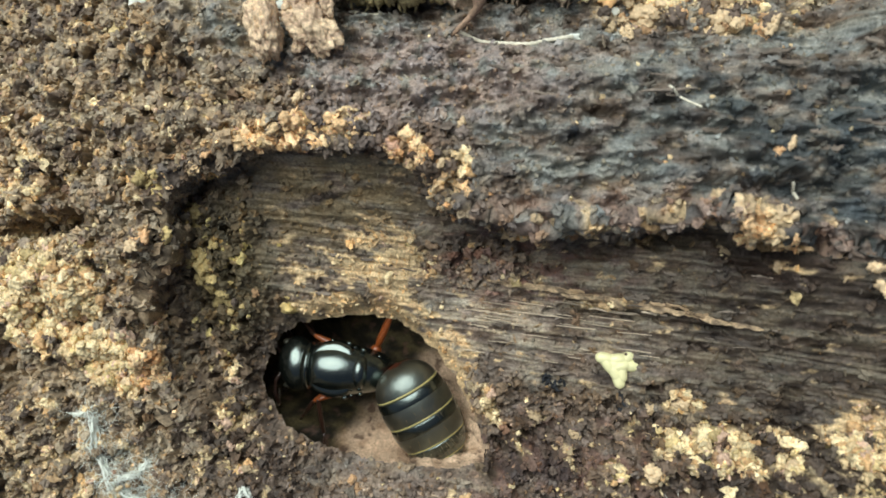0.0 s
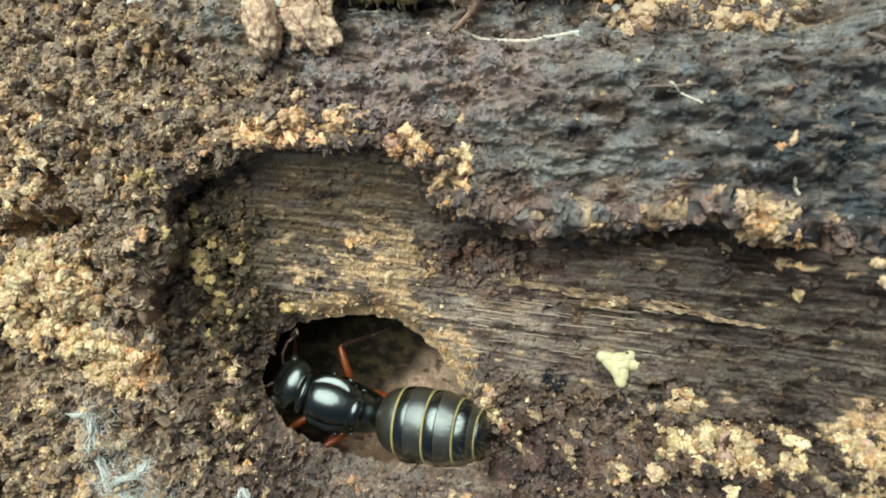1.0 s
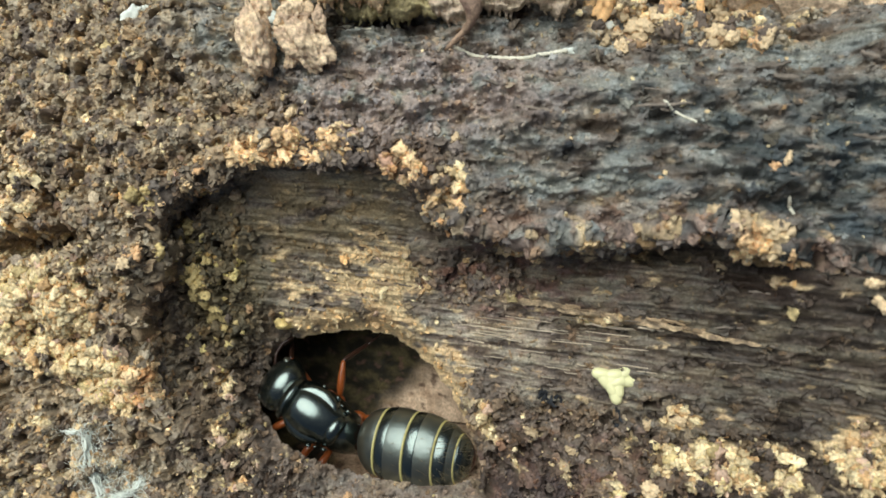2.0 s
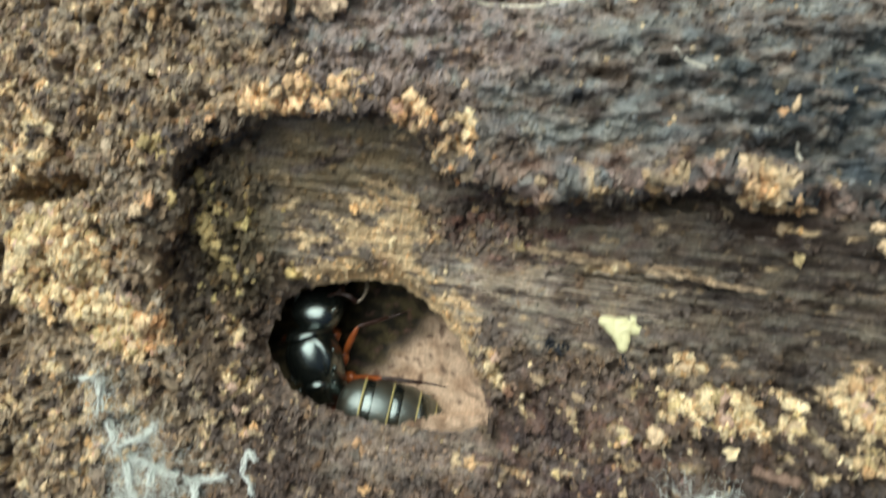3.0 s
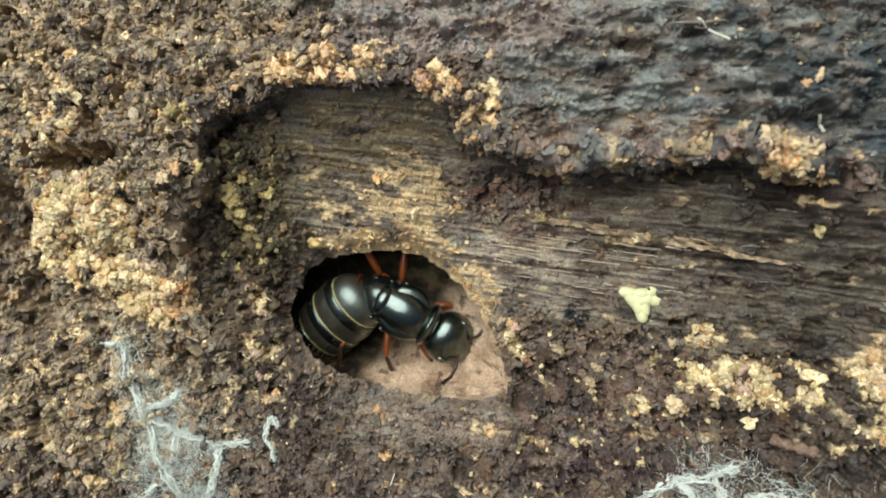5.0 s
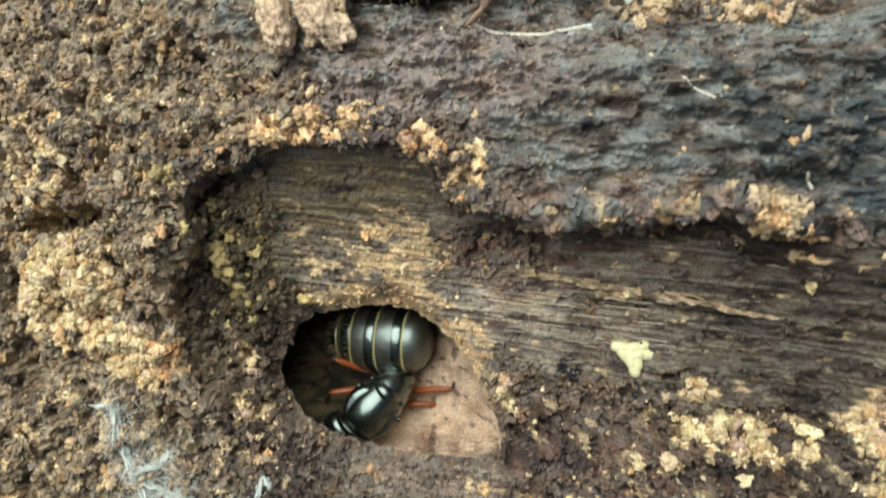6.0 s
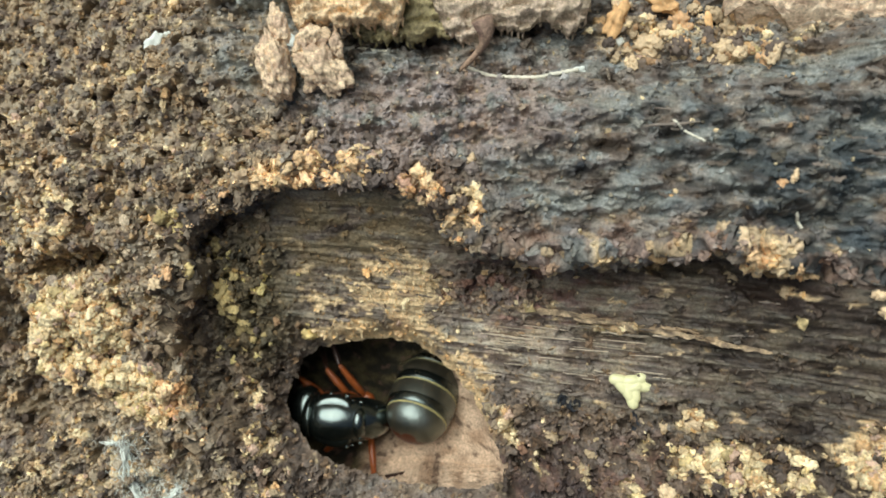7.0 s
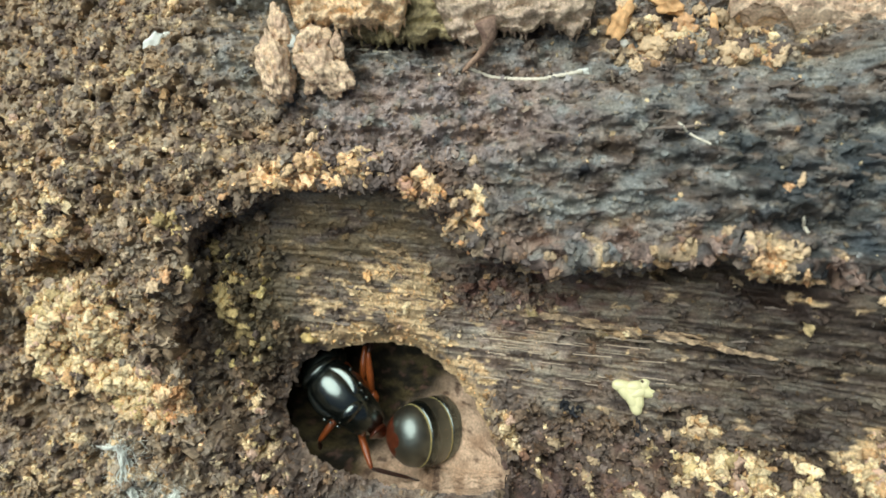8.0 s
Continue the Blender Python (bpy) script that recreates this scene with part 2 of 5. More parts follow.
def upper_sheet(x, y):
    a, b = x / 10, y / 10
    z = 5.3 + 2.73 * a + 0.97 * b - 0.09 * a * a - 0.26 * a * b - 1.79 * b * b
    z = z - 3.2 * smooth(10, 15, y) * smooth(-6, 14, x) - 1.2 * smooth(17, 24, x) * smooth(5, -2, y)
    z = z + 1.6 * spot(x, y, -20, 17, 8, 6) + 1.0 * spot(x, y, 16, 5, 8, 6) + 3.2 * spot(x, y, 27.5, 13.6, 4.5, 3.0, -10)
    rag = 0.7 * fbm(x / 1.8, y / 1.8, 4, 73)
    z = z + 1.1 * smooth(-0.3, 0.3, y - 8.5 - 0.06 * (x - 8) + rag) * smooth(12.5, 9.6, y) * smooth(2.5, 4.5, x + rag) * smooth(14.2, 12.6, x + rag)
    z = z + 0.9 * smooth(-0.3, 0.3, y - 5.0 + 0.25 * (x - 18) + rag) * smooth(8.6, 6.0, y) * smooth(14.0, 16.0, x + rag) * smooth(24, 21, x)
    low = lower_bank(x, y)
    return z + (low - z) * smooth(-7, -14, y)


def lower_bank(x, y):
    a, b = x / 10, y / 10
    return -3.46 + 1.32 * a - 0.76 * b + 0.53 * a * a - 1.05 * a * b + 0.43 * b * b


def lower_sheet(x, y):
    a, b = x / 10, y / 10
    z = -2.08 + 3.92 * a + 6.71 * b + 1.02 * a * a + 1.81 * a * b + 4.32 * b * b
    z = z - 1.5 * spot(x, y, -6, -6.5, 7, 4)
    return z + (lower_bank(x, y) - z) * smooth(-11.5, -15.0, y + 0.6 * vnoise(x / 3, y / 3, 71))


def far_limit(v, a):
    """Keeps the sheets calm far outside the middle."""
    return np.where(v > a, a + (v - a) * 0.12, np.where(v < -a, -a + (v + a) * 0.12, v))


def log_height(x, y):
    """Height without fine grain, and the weights of the upper layer, of crumbs and of the hole's side."""
    xx, yy = far_limit(x, 34.0), far_limit(y, 25.0)
    sd = side(x, y, UPPER) + 0.55 * fbm(x / 2.1, y / 2.1, 4, 5) + 0.25 * vnoise(x / 0.55, y / 0.55, 9)
    u = smooth(-0.55, 0.55, sd)
    z = lower_sheet(xx, yy) * (1 - u) + upper_sheet(xx, yy) * u
    for cx, cy, rx, ry, turn, deep in PITS:
        z = z - deep * spot(x + 0.5 * vnoise(x, y, 33), y + 0.5 * vnoise(x, y, 34), cx, cy, rx * 1.4, ry * 1.4, turn)
    out = np.maximum(np.abs(x) - 60, 0) ** 1.5 * 0.02 + np.maximum(np.abs(y) - 40, 0) ** 1.7 * 0.045
    hole = side(x, y, HOLE) + 0.16 * fbm(x / 0.9, y / 0.9, 3, 15)
    z = z - 0.9 * smooth(-1.3, 0.1, hole) ** 2 - 2.3 * smooth(-3.6, 0.0, hole) ** 1.6 * smooth(-9.5, -12.5, x) * smooth(-15, -12, y)
    ridge = u * smooth(0, 5, x + 0.4 * (y - 4)) * smooth(15.5, 12.5, y)
    groove = (1 - u) * smooth(-15.5, -12.0, x + 0.3 * y + 2 * vnoise(x / 3, y / 3, 41)) * smooth(-11.5, -8.0, y + 1.5 * vnoise(x / 4, y / 2, 42) + 0.09 * (x - 8))
    groove = groove * (1 - 0.85 * spot(x, y, 2.6, -1.0, 5.5, 2.6, -12)) * (1 - 0.6 * smooth(0.2, 0.6, fbm(x / 2.2, y / 1.2, 3, 44)) * smooth(3, 9, x))
    top = u * smooth(-1.0, 1.2, y - 9.4 + 0.28 * (x + 5) + 1.2 * vnoise(x / 3, y / 3, 43)) * smooth(-20, -15.5, x + 1.5 * vnoise(x / 2, y / 2, 48)) * (1 - ridge)
    sill = (1 - u) * smooth(-14.6, -15.6, y) * smooth(-19.6, -17.6, y + 0.8 * vnoise(x / 2, y / 2, 74)) * smooth(-12.5, -9, x) * smooth(6.0, 2.5, x)
    crumbly = np.clip(1 - 0.92 * ridge - groove - 0.85 * top - 0.6 * sill, 0, 1)
    return z - out, u, crumbly, hole, sd


TAN_PATCHES = [(-28.5, -3.2, 5.5, 4.2, 20, 1.05), (-24.0, -7.6, 4.6, 2.8, -25, 1.05), (-30.5, -0.5, 4, 3, 0, 0.6), (-9.5, 7.9, 6, 0.9, 3, 0.85), (-16, 6.6, 5, 1.3, 15, 0.5),
               (-2.0, 6.4, 2.4, 0.9, -24, 0.8), (0.8, 4.6, 1.4, 2.6, 15, 0.75), (-4.4, -1.4, 4.0, 3.6, -10, 0.98), (-9.0, -1.0, 6.5, 3.0, -4, 0.42), (-6.5, -4.2, 6.4, 1.2, -3, 1.1), (1.0, -7.2, 2.4, 1.0, -48, 0.85),
               (3.0, -10.6, 0.9, 2.2, 22, 0.75), (18.0, -12.6, 5.5, 2.0, -6, 0.84), (26.0, -11.6, 3.0, 2.4, 0, 1.1), (16.0, -10.2, 1.6, 1.2, 0, 0.8), (10.5, -14.8, 5.0, 1.0, 3, 0.66), (24, -15, 4, 1.2, 10, 0.6),
               (-14.5, -9.5, 3.0, 6.5, 10, 0.3), (-16.3, -9.0, 1.6, 1.6, 10, 0.55), (-15.2, -12.0, 1.6, 1.8, 10, 0.6), (-16.8, 0.2, 1.4, 2.2, 0, 0.5), (-14.5, -1.2, 2.2, 1.0, -20, 0.6), (-27, 12, 11, 9, 0, 0.2), (-30, 4.2, 4, 4, 0, 0.6), (-28, -17, 8, 8, 0, 0.40),
               (-16, -15, 3.5, 4, 0, 0.45), (12.5, 15.8, 4.5, 2.4, 0, 0.75), (20, 14.8, 5, 2.0, 0, 0.75), (11.0, -3.7, 4.5, 0.6, -7, 0.85), (10, 1.0, 8, 1.1, 4, 0.44),
               (18.5, 1.6, 3.5, 1.3, -15, 0.65), (-20, 9, 9, 5, 0, 0.24), (2.5, -17, 6, 1.8, 0, 0.35), (27.6, -5.2, 1.0, 3.6, 14, 0.95), (4, -1.5, 4, 2, -8, 0.25)]


def tan_weight(x, y):
    w = 0.10 + 0 * x
    for cx, cy, rx, ry, turn, strength in TAN_PATCHES:
        w = np.maximum(w, strength * spot(x, y, cx, cy, rx * 1.35, ry * 1.35, turn))
    return w


def mix(a, b, k):
    return a + (np.asarray(b, float) - a) * k[:, None]


def surface_tint(x, y, u, crumbly, hole, own, grainy, lip):
    """Base colours of the decayed wood, with shade put in at the recess, the hole's rim and the ridge."""
    col = np.tile(np.array((0.162, 0.124, 0.096)), (len(x), 1))
    col = mix(col, (0.044, 0.031, 0.025), smooth(-0.05, 0.6, fbm(x / 2.6, y / 2.6, 5, 61, 0.6)) * (0.82 - 0.5 * smooth(-6, -15, x) * smooth(2, 7, y)))
    col = mix(col, (0.240, 0.185, 0.150), smooth(0.05, 0.7, fbm(x / 1.3, y / 1.3, 4, 62)) * 0.65)
    left = np.maximum(smooth(-13, -22, x + 2 * vnoise(x / 4, y / 4, 59)) * smooth(-25, -17, y), smooth(-7, -14, x) * smooth(5, 8, y))
    col = mix(col, (0.430, 0.340, 0.230), left * smooth(-0.6, 0.3, fbm(x / 1.1, y / 1.1, 4, 60)) * 0.92)
    col = mix(col, (0.225, 0.175, 0.148), smooth(-14.5, -17, y) * smooth(-22, -15, x) * smooth(-0.5, 0.3, fbm(x / 1.2, y / 0.8, 4, 49)) * 0.2)
    # dark crumbs in the left recess, the bank's shade put into their colour
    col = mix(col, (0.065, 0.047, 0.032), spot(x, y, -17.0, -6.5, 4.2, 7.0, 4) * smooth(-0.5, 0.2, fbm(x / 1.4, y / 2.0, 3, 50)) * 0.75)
    wood = 1 - crumbly
    streak = fbm(x / 2.4, (y + 0.1 * x) / 0.9, 4, 69)
    col = mix(col, (0.310, 0.268, 0.200), wood * (1 - 0.75 * u) * smooth(-0.3, 0.55, grainy + 0.6 * streak) * 0.85)
    col = mix(col, (0.052, 0.042, 0.035), wood * (1 - 0.75 * u) * smooth(-0.1, -0.8, grainy + 0.5 * streak) * 0.65)
    ridge = wood * u
    col = mix(col, (0.310, 0.292, 0.260), ridge * smooth(-0.3, 0.4, fbm(x / 2.4, y / 1.5, 5, 55, 0.6)) * 0.8)
    col = mix(col, (0.285, 0.300, 0.274), ridge * smooth(-0.2, 0.5, fbm(x / 3.0, y / 2.0, 5, 63, 0.6)) * 0.85)
    col = mix(col, (0.048, 0.062, 0.067), ridge * smooth(8, 18, x + 6 * vnoise(x / 3, y / 2, 66)) * smooth(13, 8, y + 2 * vnoise(x / 3, y / 3, 57)) * smooth(-0.7, 0.2, fbm(x / 2.0, y / 1.2, 4, 78)) * 0.93)
    col = mix(col, (0.045, 0.043, 0.045), ridge * smooth(0.1, 0.6, fbm(x / 3.0, y / 1.2, 4, 58)) * 0.5)
    red = smooth(0.0, 0.6, fbm(x / 1.7, y / 0.9, 4, 64)) * np.maximum(spot(x, y, 5.0, -1.0, 10, 4.0, -8), 0.7 * spot(x, y, 10, -15, 16, 6, 0))
    col = mix(col, (0.170, 0.095, 0.078), red * 0.8)
    olive = spot(x, y, -15.5, -1, 5.0, 8, 0)
    col = mix(col, (0.130, 0.108, 0.055), olive * 0.6)
    # ridge's shade put into the lower right wood; groove wood lighter
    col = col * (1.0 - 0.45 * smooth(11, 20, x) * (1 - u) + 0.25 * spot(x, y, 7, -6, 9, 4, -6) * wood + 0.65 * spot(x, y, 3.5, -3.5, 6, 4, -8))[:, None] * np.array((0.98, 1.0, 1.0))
    col = mix(col, (0.270, 0.215, 0.175), spot(x, y, -2.5, -16.9, 8.5, 1.9, -2) * smooth(-0.5, 0.3, fbm(x / 2.5, y / 0.5, 4, 56)) * 0.5)
    col = mix(col, (0.330, 0.225, 0.175), lip * ridge * smooth(-0.3, 0.4, fbm(x / 1.6, y / 1.2, 4, 54)) * 0.9)
    col = mix(col, (0.070, 0.048, 0.046), np.maximum(spot(x, y, 10, -19.5, 10, 3.6, -4), 0.8 * spot(x, y, 6.5, -14.0, 5, 2.2, -4)) * smooth(-0.4, 0.3, fbm(x / 2.2, y / 1.6, 4, 53)) * 0.95)
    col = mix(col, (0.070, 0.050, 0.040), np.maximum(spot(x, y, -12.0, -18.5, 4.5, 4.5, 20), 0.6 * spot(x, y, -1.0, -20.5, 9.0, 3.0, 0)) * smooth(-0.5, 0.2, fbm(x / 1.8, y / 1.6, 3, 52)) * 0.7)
    col = mix(col, (0.215, 0.165, 0.088), wood * (1 - u) * spot(x, y, -8.0, 3.6, 11, 5.2) * smooth(-0.6, 0.2, fbm(x / 3.0, y / 1.0, 4, 79)) * 0.75)
    # darker brown crumbs round the hole, with the rim's shade in their colour
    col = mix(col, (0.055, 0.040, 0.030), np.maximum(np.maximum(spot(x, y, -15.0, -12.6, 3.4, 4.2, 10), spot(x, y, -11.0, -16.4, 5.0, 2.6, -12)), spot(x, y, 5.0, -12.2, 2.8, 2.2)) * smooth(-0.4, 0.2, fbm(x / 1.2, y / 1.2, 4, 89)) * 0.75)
    col = mix(col, (0.335, 0.275, 0.245), spot(x, y, -1.0, 11.0, 13, 5.0) * u * smooth(-0.7, 0.1, fbm(x / 1.0, y / 0.8, 4, 90)) * 0.85)
    # shade under the ridge's right end, painted as a dark patch
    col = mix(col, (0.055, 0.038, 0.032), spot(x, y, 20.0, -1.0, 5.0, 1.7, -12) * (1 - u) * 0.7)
    warm = 0.01 + 0.06 * fbm(x / 2.0, y / 1.6, 3, 51) + 0.08 * (own - 0.5)
    col = col * np.c_[1 + warm, 1 + 0 * warm, 1 - 1.2 * warm]
    tw = tan_weight(x, y)
    speck = crumbly * (0.95 * fbm(x / 1.5, y / 1.2, 5, 65, 0.6) + 0.6 * (own - 0.5)) + wood * (0.95 * fbm(x / 2.4, (y + 0.1 * x) / 1.1, 5, 68, 0.62) + 0.12 * grainy)
    k = smooth(-0.2, 0.3, speck + 1.25 * tw - 0.85) * (1 - 0.75 * ridge * (1 - lip)) * (1 - 0.42 * crumbly * smooth(-22, -17, x))
    tan = mix(np.tile(np.array((0.850, 0.685, 0.405)), (len(x), 1)), (0.560, 0.385, 0.215), smooth(-0.1, 0.6, fbm(x / 1.9, y / 1.5, 4, 67)))
    tan = mix(tan, (0.440, 0.350, 0.170), np.clip(olive * 1.2, 0, 1) * 0.7)
    tan = mix(tan, (0.560, 0.400, 0.220), wood * 0.6)
    col = col + (tan - col) * k[:, None]
    rim = smooth(-1.3, -0.3, hole) * smooth(-13.5, -9.5, y) * smooth(-12, -8, x)
    col = mix(col, (0.680, 0.490, 0.260), rim * smooth(-0.6, 0.1, fbm(x / 0.8, y / 0.8, 4, 88)) * 0.85)
    return col


def spread(a, b, step, reach, count):
    inner = np.arange(a, b + step / 2, step)
    grow = np.geomspace(step * 2, reach, count)
    return np.concatenate([a - grow[::-1], inner, b + grow])


STEP = 0.086
xs, ys = spread(-37.5, 34.5, STEP, 140.0, 34), spread(-27.0, 25.0, STEP, 75.0, 30)
GX, GY = np.meshgrid(xs, ys)
gx, gy = GX.ravel(), GY.ravel()
near_view = ((np.abs(gx + 1.5) < 37) & (np.abs(gy + 1) < 27.5)).astype(float)
gz, up, crumbly, hole, edge_sd = log_height(gx, gy)
ca, sa = math.cos(radians(GRAIN)), math.sin(radians(GRAIN))
along, across = gx * ca + gy * sa, gy * ca - gx * sa
across = across + 0.22 * vnoise(along / 9, across / 3, 21)
grainy = 0.42 * fbm(along / 15.0, across / 0.5, 3, 22) + 0.55 * fbm(along / 7.0, across / 0.2, 2, 23)
flake = fbm(along / 3.0, across / 1.1, 4, 24)
wx, wy = fbm(gx / 0.75, gy / 0.75, 3, 30, 0.6), fbm(gx / 0.75, gy / 0.75, 3, 35, 0.6)
g1, own1 = lumps(gx / 1.25 + 0.42 * wx, gy / 1.1 + 0.42 * wy, 31)
g2, own2 = lumps(gx / 0.55 + 0.5 * wy, gy / 0.5 + 0.5 * wx, 32)
rim_calm = 0.45 + 0.55 * smooth(-0.1, -1.6, hole)
calm_bank = 1 - 0.45 * smooth(-14.5, -17, gy) * smooth(-20, -14, gx)
relief = crumbly * calm_bank * ((1.0 * fbm(gx / 3.2, gy / 3.2, 5, 25, 0.55) + 0.55 * g1) * (1 - 0.72 * smooth(-14, -17, gy) * smooth(-20, -14, gx)) + 0.30 * g2 + 0.26 * fbm(gx / 0.45, gy / 0.35, 3, 26) - 1.5 * smooth(0.30, 0.62, fbm(gx / 1.5, gy / 1.2, 3, 28)))
relief = relief + (1 - crumbly) * (0.23 * grainy * (1 - 0.6 * up) + 0.16 * g2 * smooth(-0.2, 0.4, flake) + (0.22 + 0.10 * up) * fbm(along / 4.2, across / 0.9, 4, 29) + 0.10 * fbm(gx / 0.45, gy / 0.3, 2, 36))
ridge_w = (1 - crumbly) * up
g0, own0 = lumps(gx / 3.4 + 0.4 * vnoise(gx / 2, gy / 2, 38), gy / 2.2 + 0.3 * vnoise(gx / 2, gy / 2, 39), 40)
relief = relief + ridge_w * (0.25 * np.round(flake * 2.2) / 2.2 + 0.3 * flake + 1.25 * fbm(gx / 4.0, gy / 2.6, 4, 45, 0.5) + 0.2 * g2 - 0.6 * smooth(0.12, 0.4, fbm(gx / 3.4, gy / 1.3, 4, 47)) + 0.8 * g0 * smooth(-0.3, 0.4, fbm(gx / 6, gy / 4, 2, 46)) + 0.3 * g1 * smooth(-0.1, 0.5, fbm(gx / 4, gy / 2, 3, 37)) + 0.15 * fbm(gx / 0.7, gy / 0.45, 3, 27))
relief = relief - crumbly * (0.6 - 0.35 * smooth(-6, -12, gx) * smooth(-8, -2, gy) + 0.6 * smooth(-7.5, -9.5, gy) * smooth(1, 4, gx)) * smooth(0.16, 0.5, fbm(gx / 0.85, gy / 0.65, 3, 94))
relief = relief + ridge_w * spot(gx, gy, -2.5, 11.0, 11, 4.6) * (0.3 * g2 + 0.25 * g1)
relief = relief * near_view * rim_calm
tw = tan_weight(gx, gy)
gz = gz + relief + 0.25 * tw * crumbly * g1
# lips of the upper layer hang over the hollow
uz = up.reshape(GX.shape)
dy, dx = np.gradient(uz, ys, xs)
size = np.hypot(dx, dy).ravel() + 1e-6
lean = 0.75 * np.exp(-((edge_sd - 0.5) / 0.7) ** 2) * smooth(0.02, 0.3, size) * near_view
hx = gx - dx.ravel() / size * lean + near_view * rim_calm * crumbly * 0.22 * vnoise(gx / 0.6, gy / 0.6, 51)
hy = gy - dy.ravel() / size * lean + near_view * rim_calm * crumbly * 0.22 * vnoise(gx / 0.6, gy / 0.6, 52)
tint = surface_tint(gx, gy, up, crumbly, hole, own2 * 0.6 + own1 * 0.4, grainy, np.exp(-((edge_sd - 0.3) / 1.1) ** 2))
log_points = np.c_[hx, hy, gz]
ny, nx = GX.shape
corner = (np.arange(ny - 1)[:, None] * nx + np.arange(nx - 1)[None]).ravel()
log_faces = np.c_[corner, corner + 1, corner + nx + 1, corner + nx]
open_face = (hole[log_faces] > 0.02).all(1)
log_faces = log_faces[~open_face]

rotten_log = tagged(new("rotten_log"), "broken-open rotten log, crumbling brown wood with a small hollow", "log", kind="structure")
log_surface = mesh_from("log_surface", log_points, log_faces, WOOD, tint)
log_surface.parent = rotten_log

# ------------------------------------------------------------------ the nest chamber under the opening
CENTRE = (-5.0, -10.2)
turns, wall_rings, floor_rings = 260, 26, 44
ang = np.linspace(-np.pi, np.pi, turns, endpoint=False)
hx0, hy0 = np.array(HOLE).T
ha, hr = np.arctan2(hy0 - CENTRE[1], hx0 - CENTRE[0]), np.hypot(hx0 - CENTRE[0], hy0 - CENTRE[1])
order = np.argsort(ha)
hole_r = np.interp(ang, np.r_[ha[order] - 2 * np.pi, ha[order], ha[order] + 2 * np.pi], np.tile(hr[order], 3))


def chamber_floor(x, y):
    z = -13.4 - 4.5 * smooth(-4, -11, x) * smooth(-15, -9, y) + 3.4 * (np.maximum(x + 4.0, 0) / 5.0) ** 1.35 + 0.02 * (x + 5) ** 2 + 0.03 * (y + 10) ** 2
    return z + 0.12 * fbm(x / 1.6, y / 0.9, 4, 81) + 0.05 * fbm(x / 0.4, y / 0.3, 2, 82)


def chamber():
    rows = []
    for k in range(wall_rings):
        v = k / (wall_rings - 1)
        r = hole_r + (0.9 if k == 0 else 0.05)
        deep = 0.55 + 0.45 * np.cos(ang - 2.4) + 0.3 * np.exp(-((ang + 1.9) / 0.8) ** 2)
        bulge = np.clip(3.2 * deep, 0, 3.4) * np.clip(np.sin(np.pi * v * 0.85), 0, 1) * smooth(-0.35, 0.35, np.abs(np.angle(np.exp(1j * (ang + 0.45)))) - 0.75)
        r = r + bulge
        x, y = CENTRE[0] + r * np.cos(ang), CENTRE[1] + r * np.sin(ang)
        ex, ey = CENTRE[0] + (hole_r + (0.9 if k == 0 else 0.1)) * np.cos(ang), CENTRE[1] + (hole_r + (0.9 if k == 0 else 0.1)) * np.sin(ang)
        rim_z = log_height(ex, ey)[0] - (0.7 if k == 0 else 0.2)
        z = rim_z + (np.minimum(chamber_floor(x, y), rim_z - 0.6) - rim_z) * v
        rough = 0.34 * smooth(0, 0.15, v) * smooth(1.0, 0.85, v)
        lump = fbm(ang * 9, z / 0.7, 4, 83, 0.65)
        x = x + rough * lump * np.cos(ang)
        y = y + rough * lump * np.sin(ang)
        rows.append(np.c_[x, y, z])
    last = rows[-1]
    for k in range(1, floor_rings + 1):
        f = 1 - k / floor_rings * 0.995
        x, y = CENTRE[0] + (last[:, 0] - CENTRE[0]) * f, CENTRE[1] + (last[:, 1] - CENTRE[1]) * f
        z = chamber_floor(x, y)
        e = smooth(1.0, 0.85, np.full_like(x, f))
        rows.append(np.c_[x, y, last[:, 2] * (1 - e) + z * e])
    pts = np.concatenate(rows)
    n = len(rows)
    base = (np.arange(n - 1)[:, None] * turns)
    i, j = np.arange(turns), (np.arange(turns) + 1) % turns
    quads = np.stack([base + i, base + j, base + turns + j, base + turns + i], -1).reshape(-1, 4)
    x, y, z = pts.T
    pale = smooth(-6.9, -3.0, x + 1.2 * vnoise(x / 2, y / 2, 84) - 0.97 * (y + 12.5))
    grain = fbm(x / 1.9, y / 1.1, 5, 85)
    # dark olive wood, near black: the deep hollow's shade is put into its colour
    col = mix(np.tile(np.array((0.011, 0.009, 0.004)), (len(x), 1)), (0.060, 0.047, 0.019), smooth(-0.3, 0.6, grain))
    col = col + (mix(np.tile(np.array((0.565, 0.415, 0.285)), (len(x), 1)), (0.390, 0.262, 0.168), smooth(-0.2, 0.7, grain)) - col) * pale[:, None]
    spots = smooth(0.42, 0.6, fbm(x / 0.9, y / 0.7, 2, 86)) * 0.8
    col = mix(col, (0.08, 0.045, 0.03), spots)
    lip = smooth(-8.3, -6.6, z) * smooth(-4.5, -0.5, x) * smooth(-13.0, -10.5, y)
    col = mix(col, (0.70, 0.52, 0.29), lip * smooth(-0.5, 0.2, fbm(x / 0.7, y / 0.7, 4, 87)) * 0.9)
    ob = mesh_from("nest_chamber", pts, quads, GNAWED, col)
    ob.parent = rotten_log
    ob["label"] = "smooth hollow gnawed into pale wood"
    return ob


chamber()


# ------------------------------------------------------------------ loose grains of wood
def ground_z(x, y):
    """Height of the finished log surface at a place."""
    i, j = int(np.abs(xs - x).argmin()), int(np.abs(ys - y).argmin())
    return float(gz[j * nx + i])


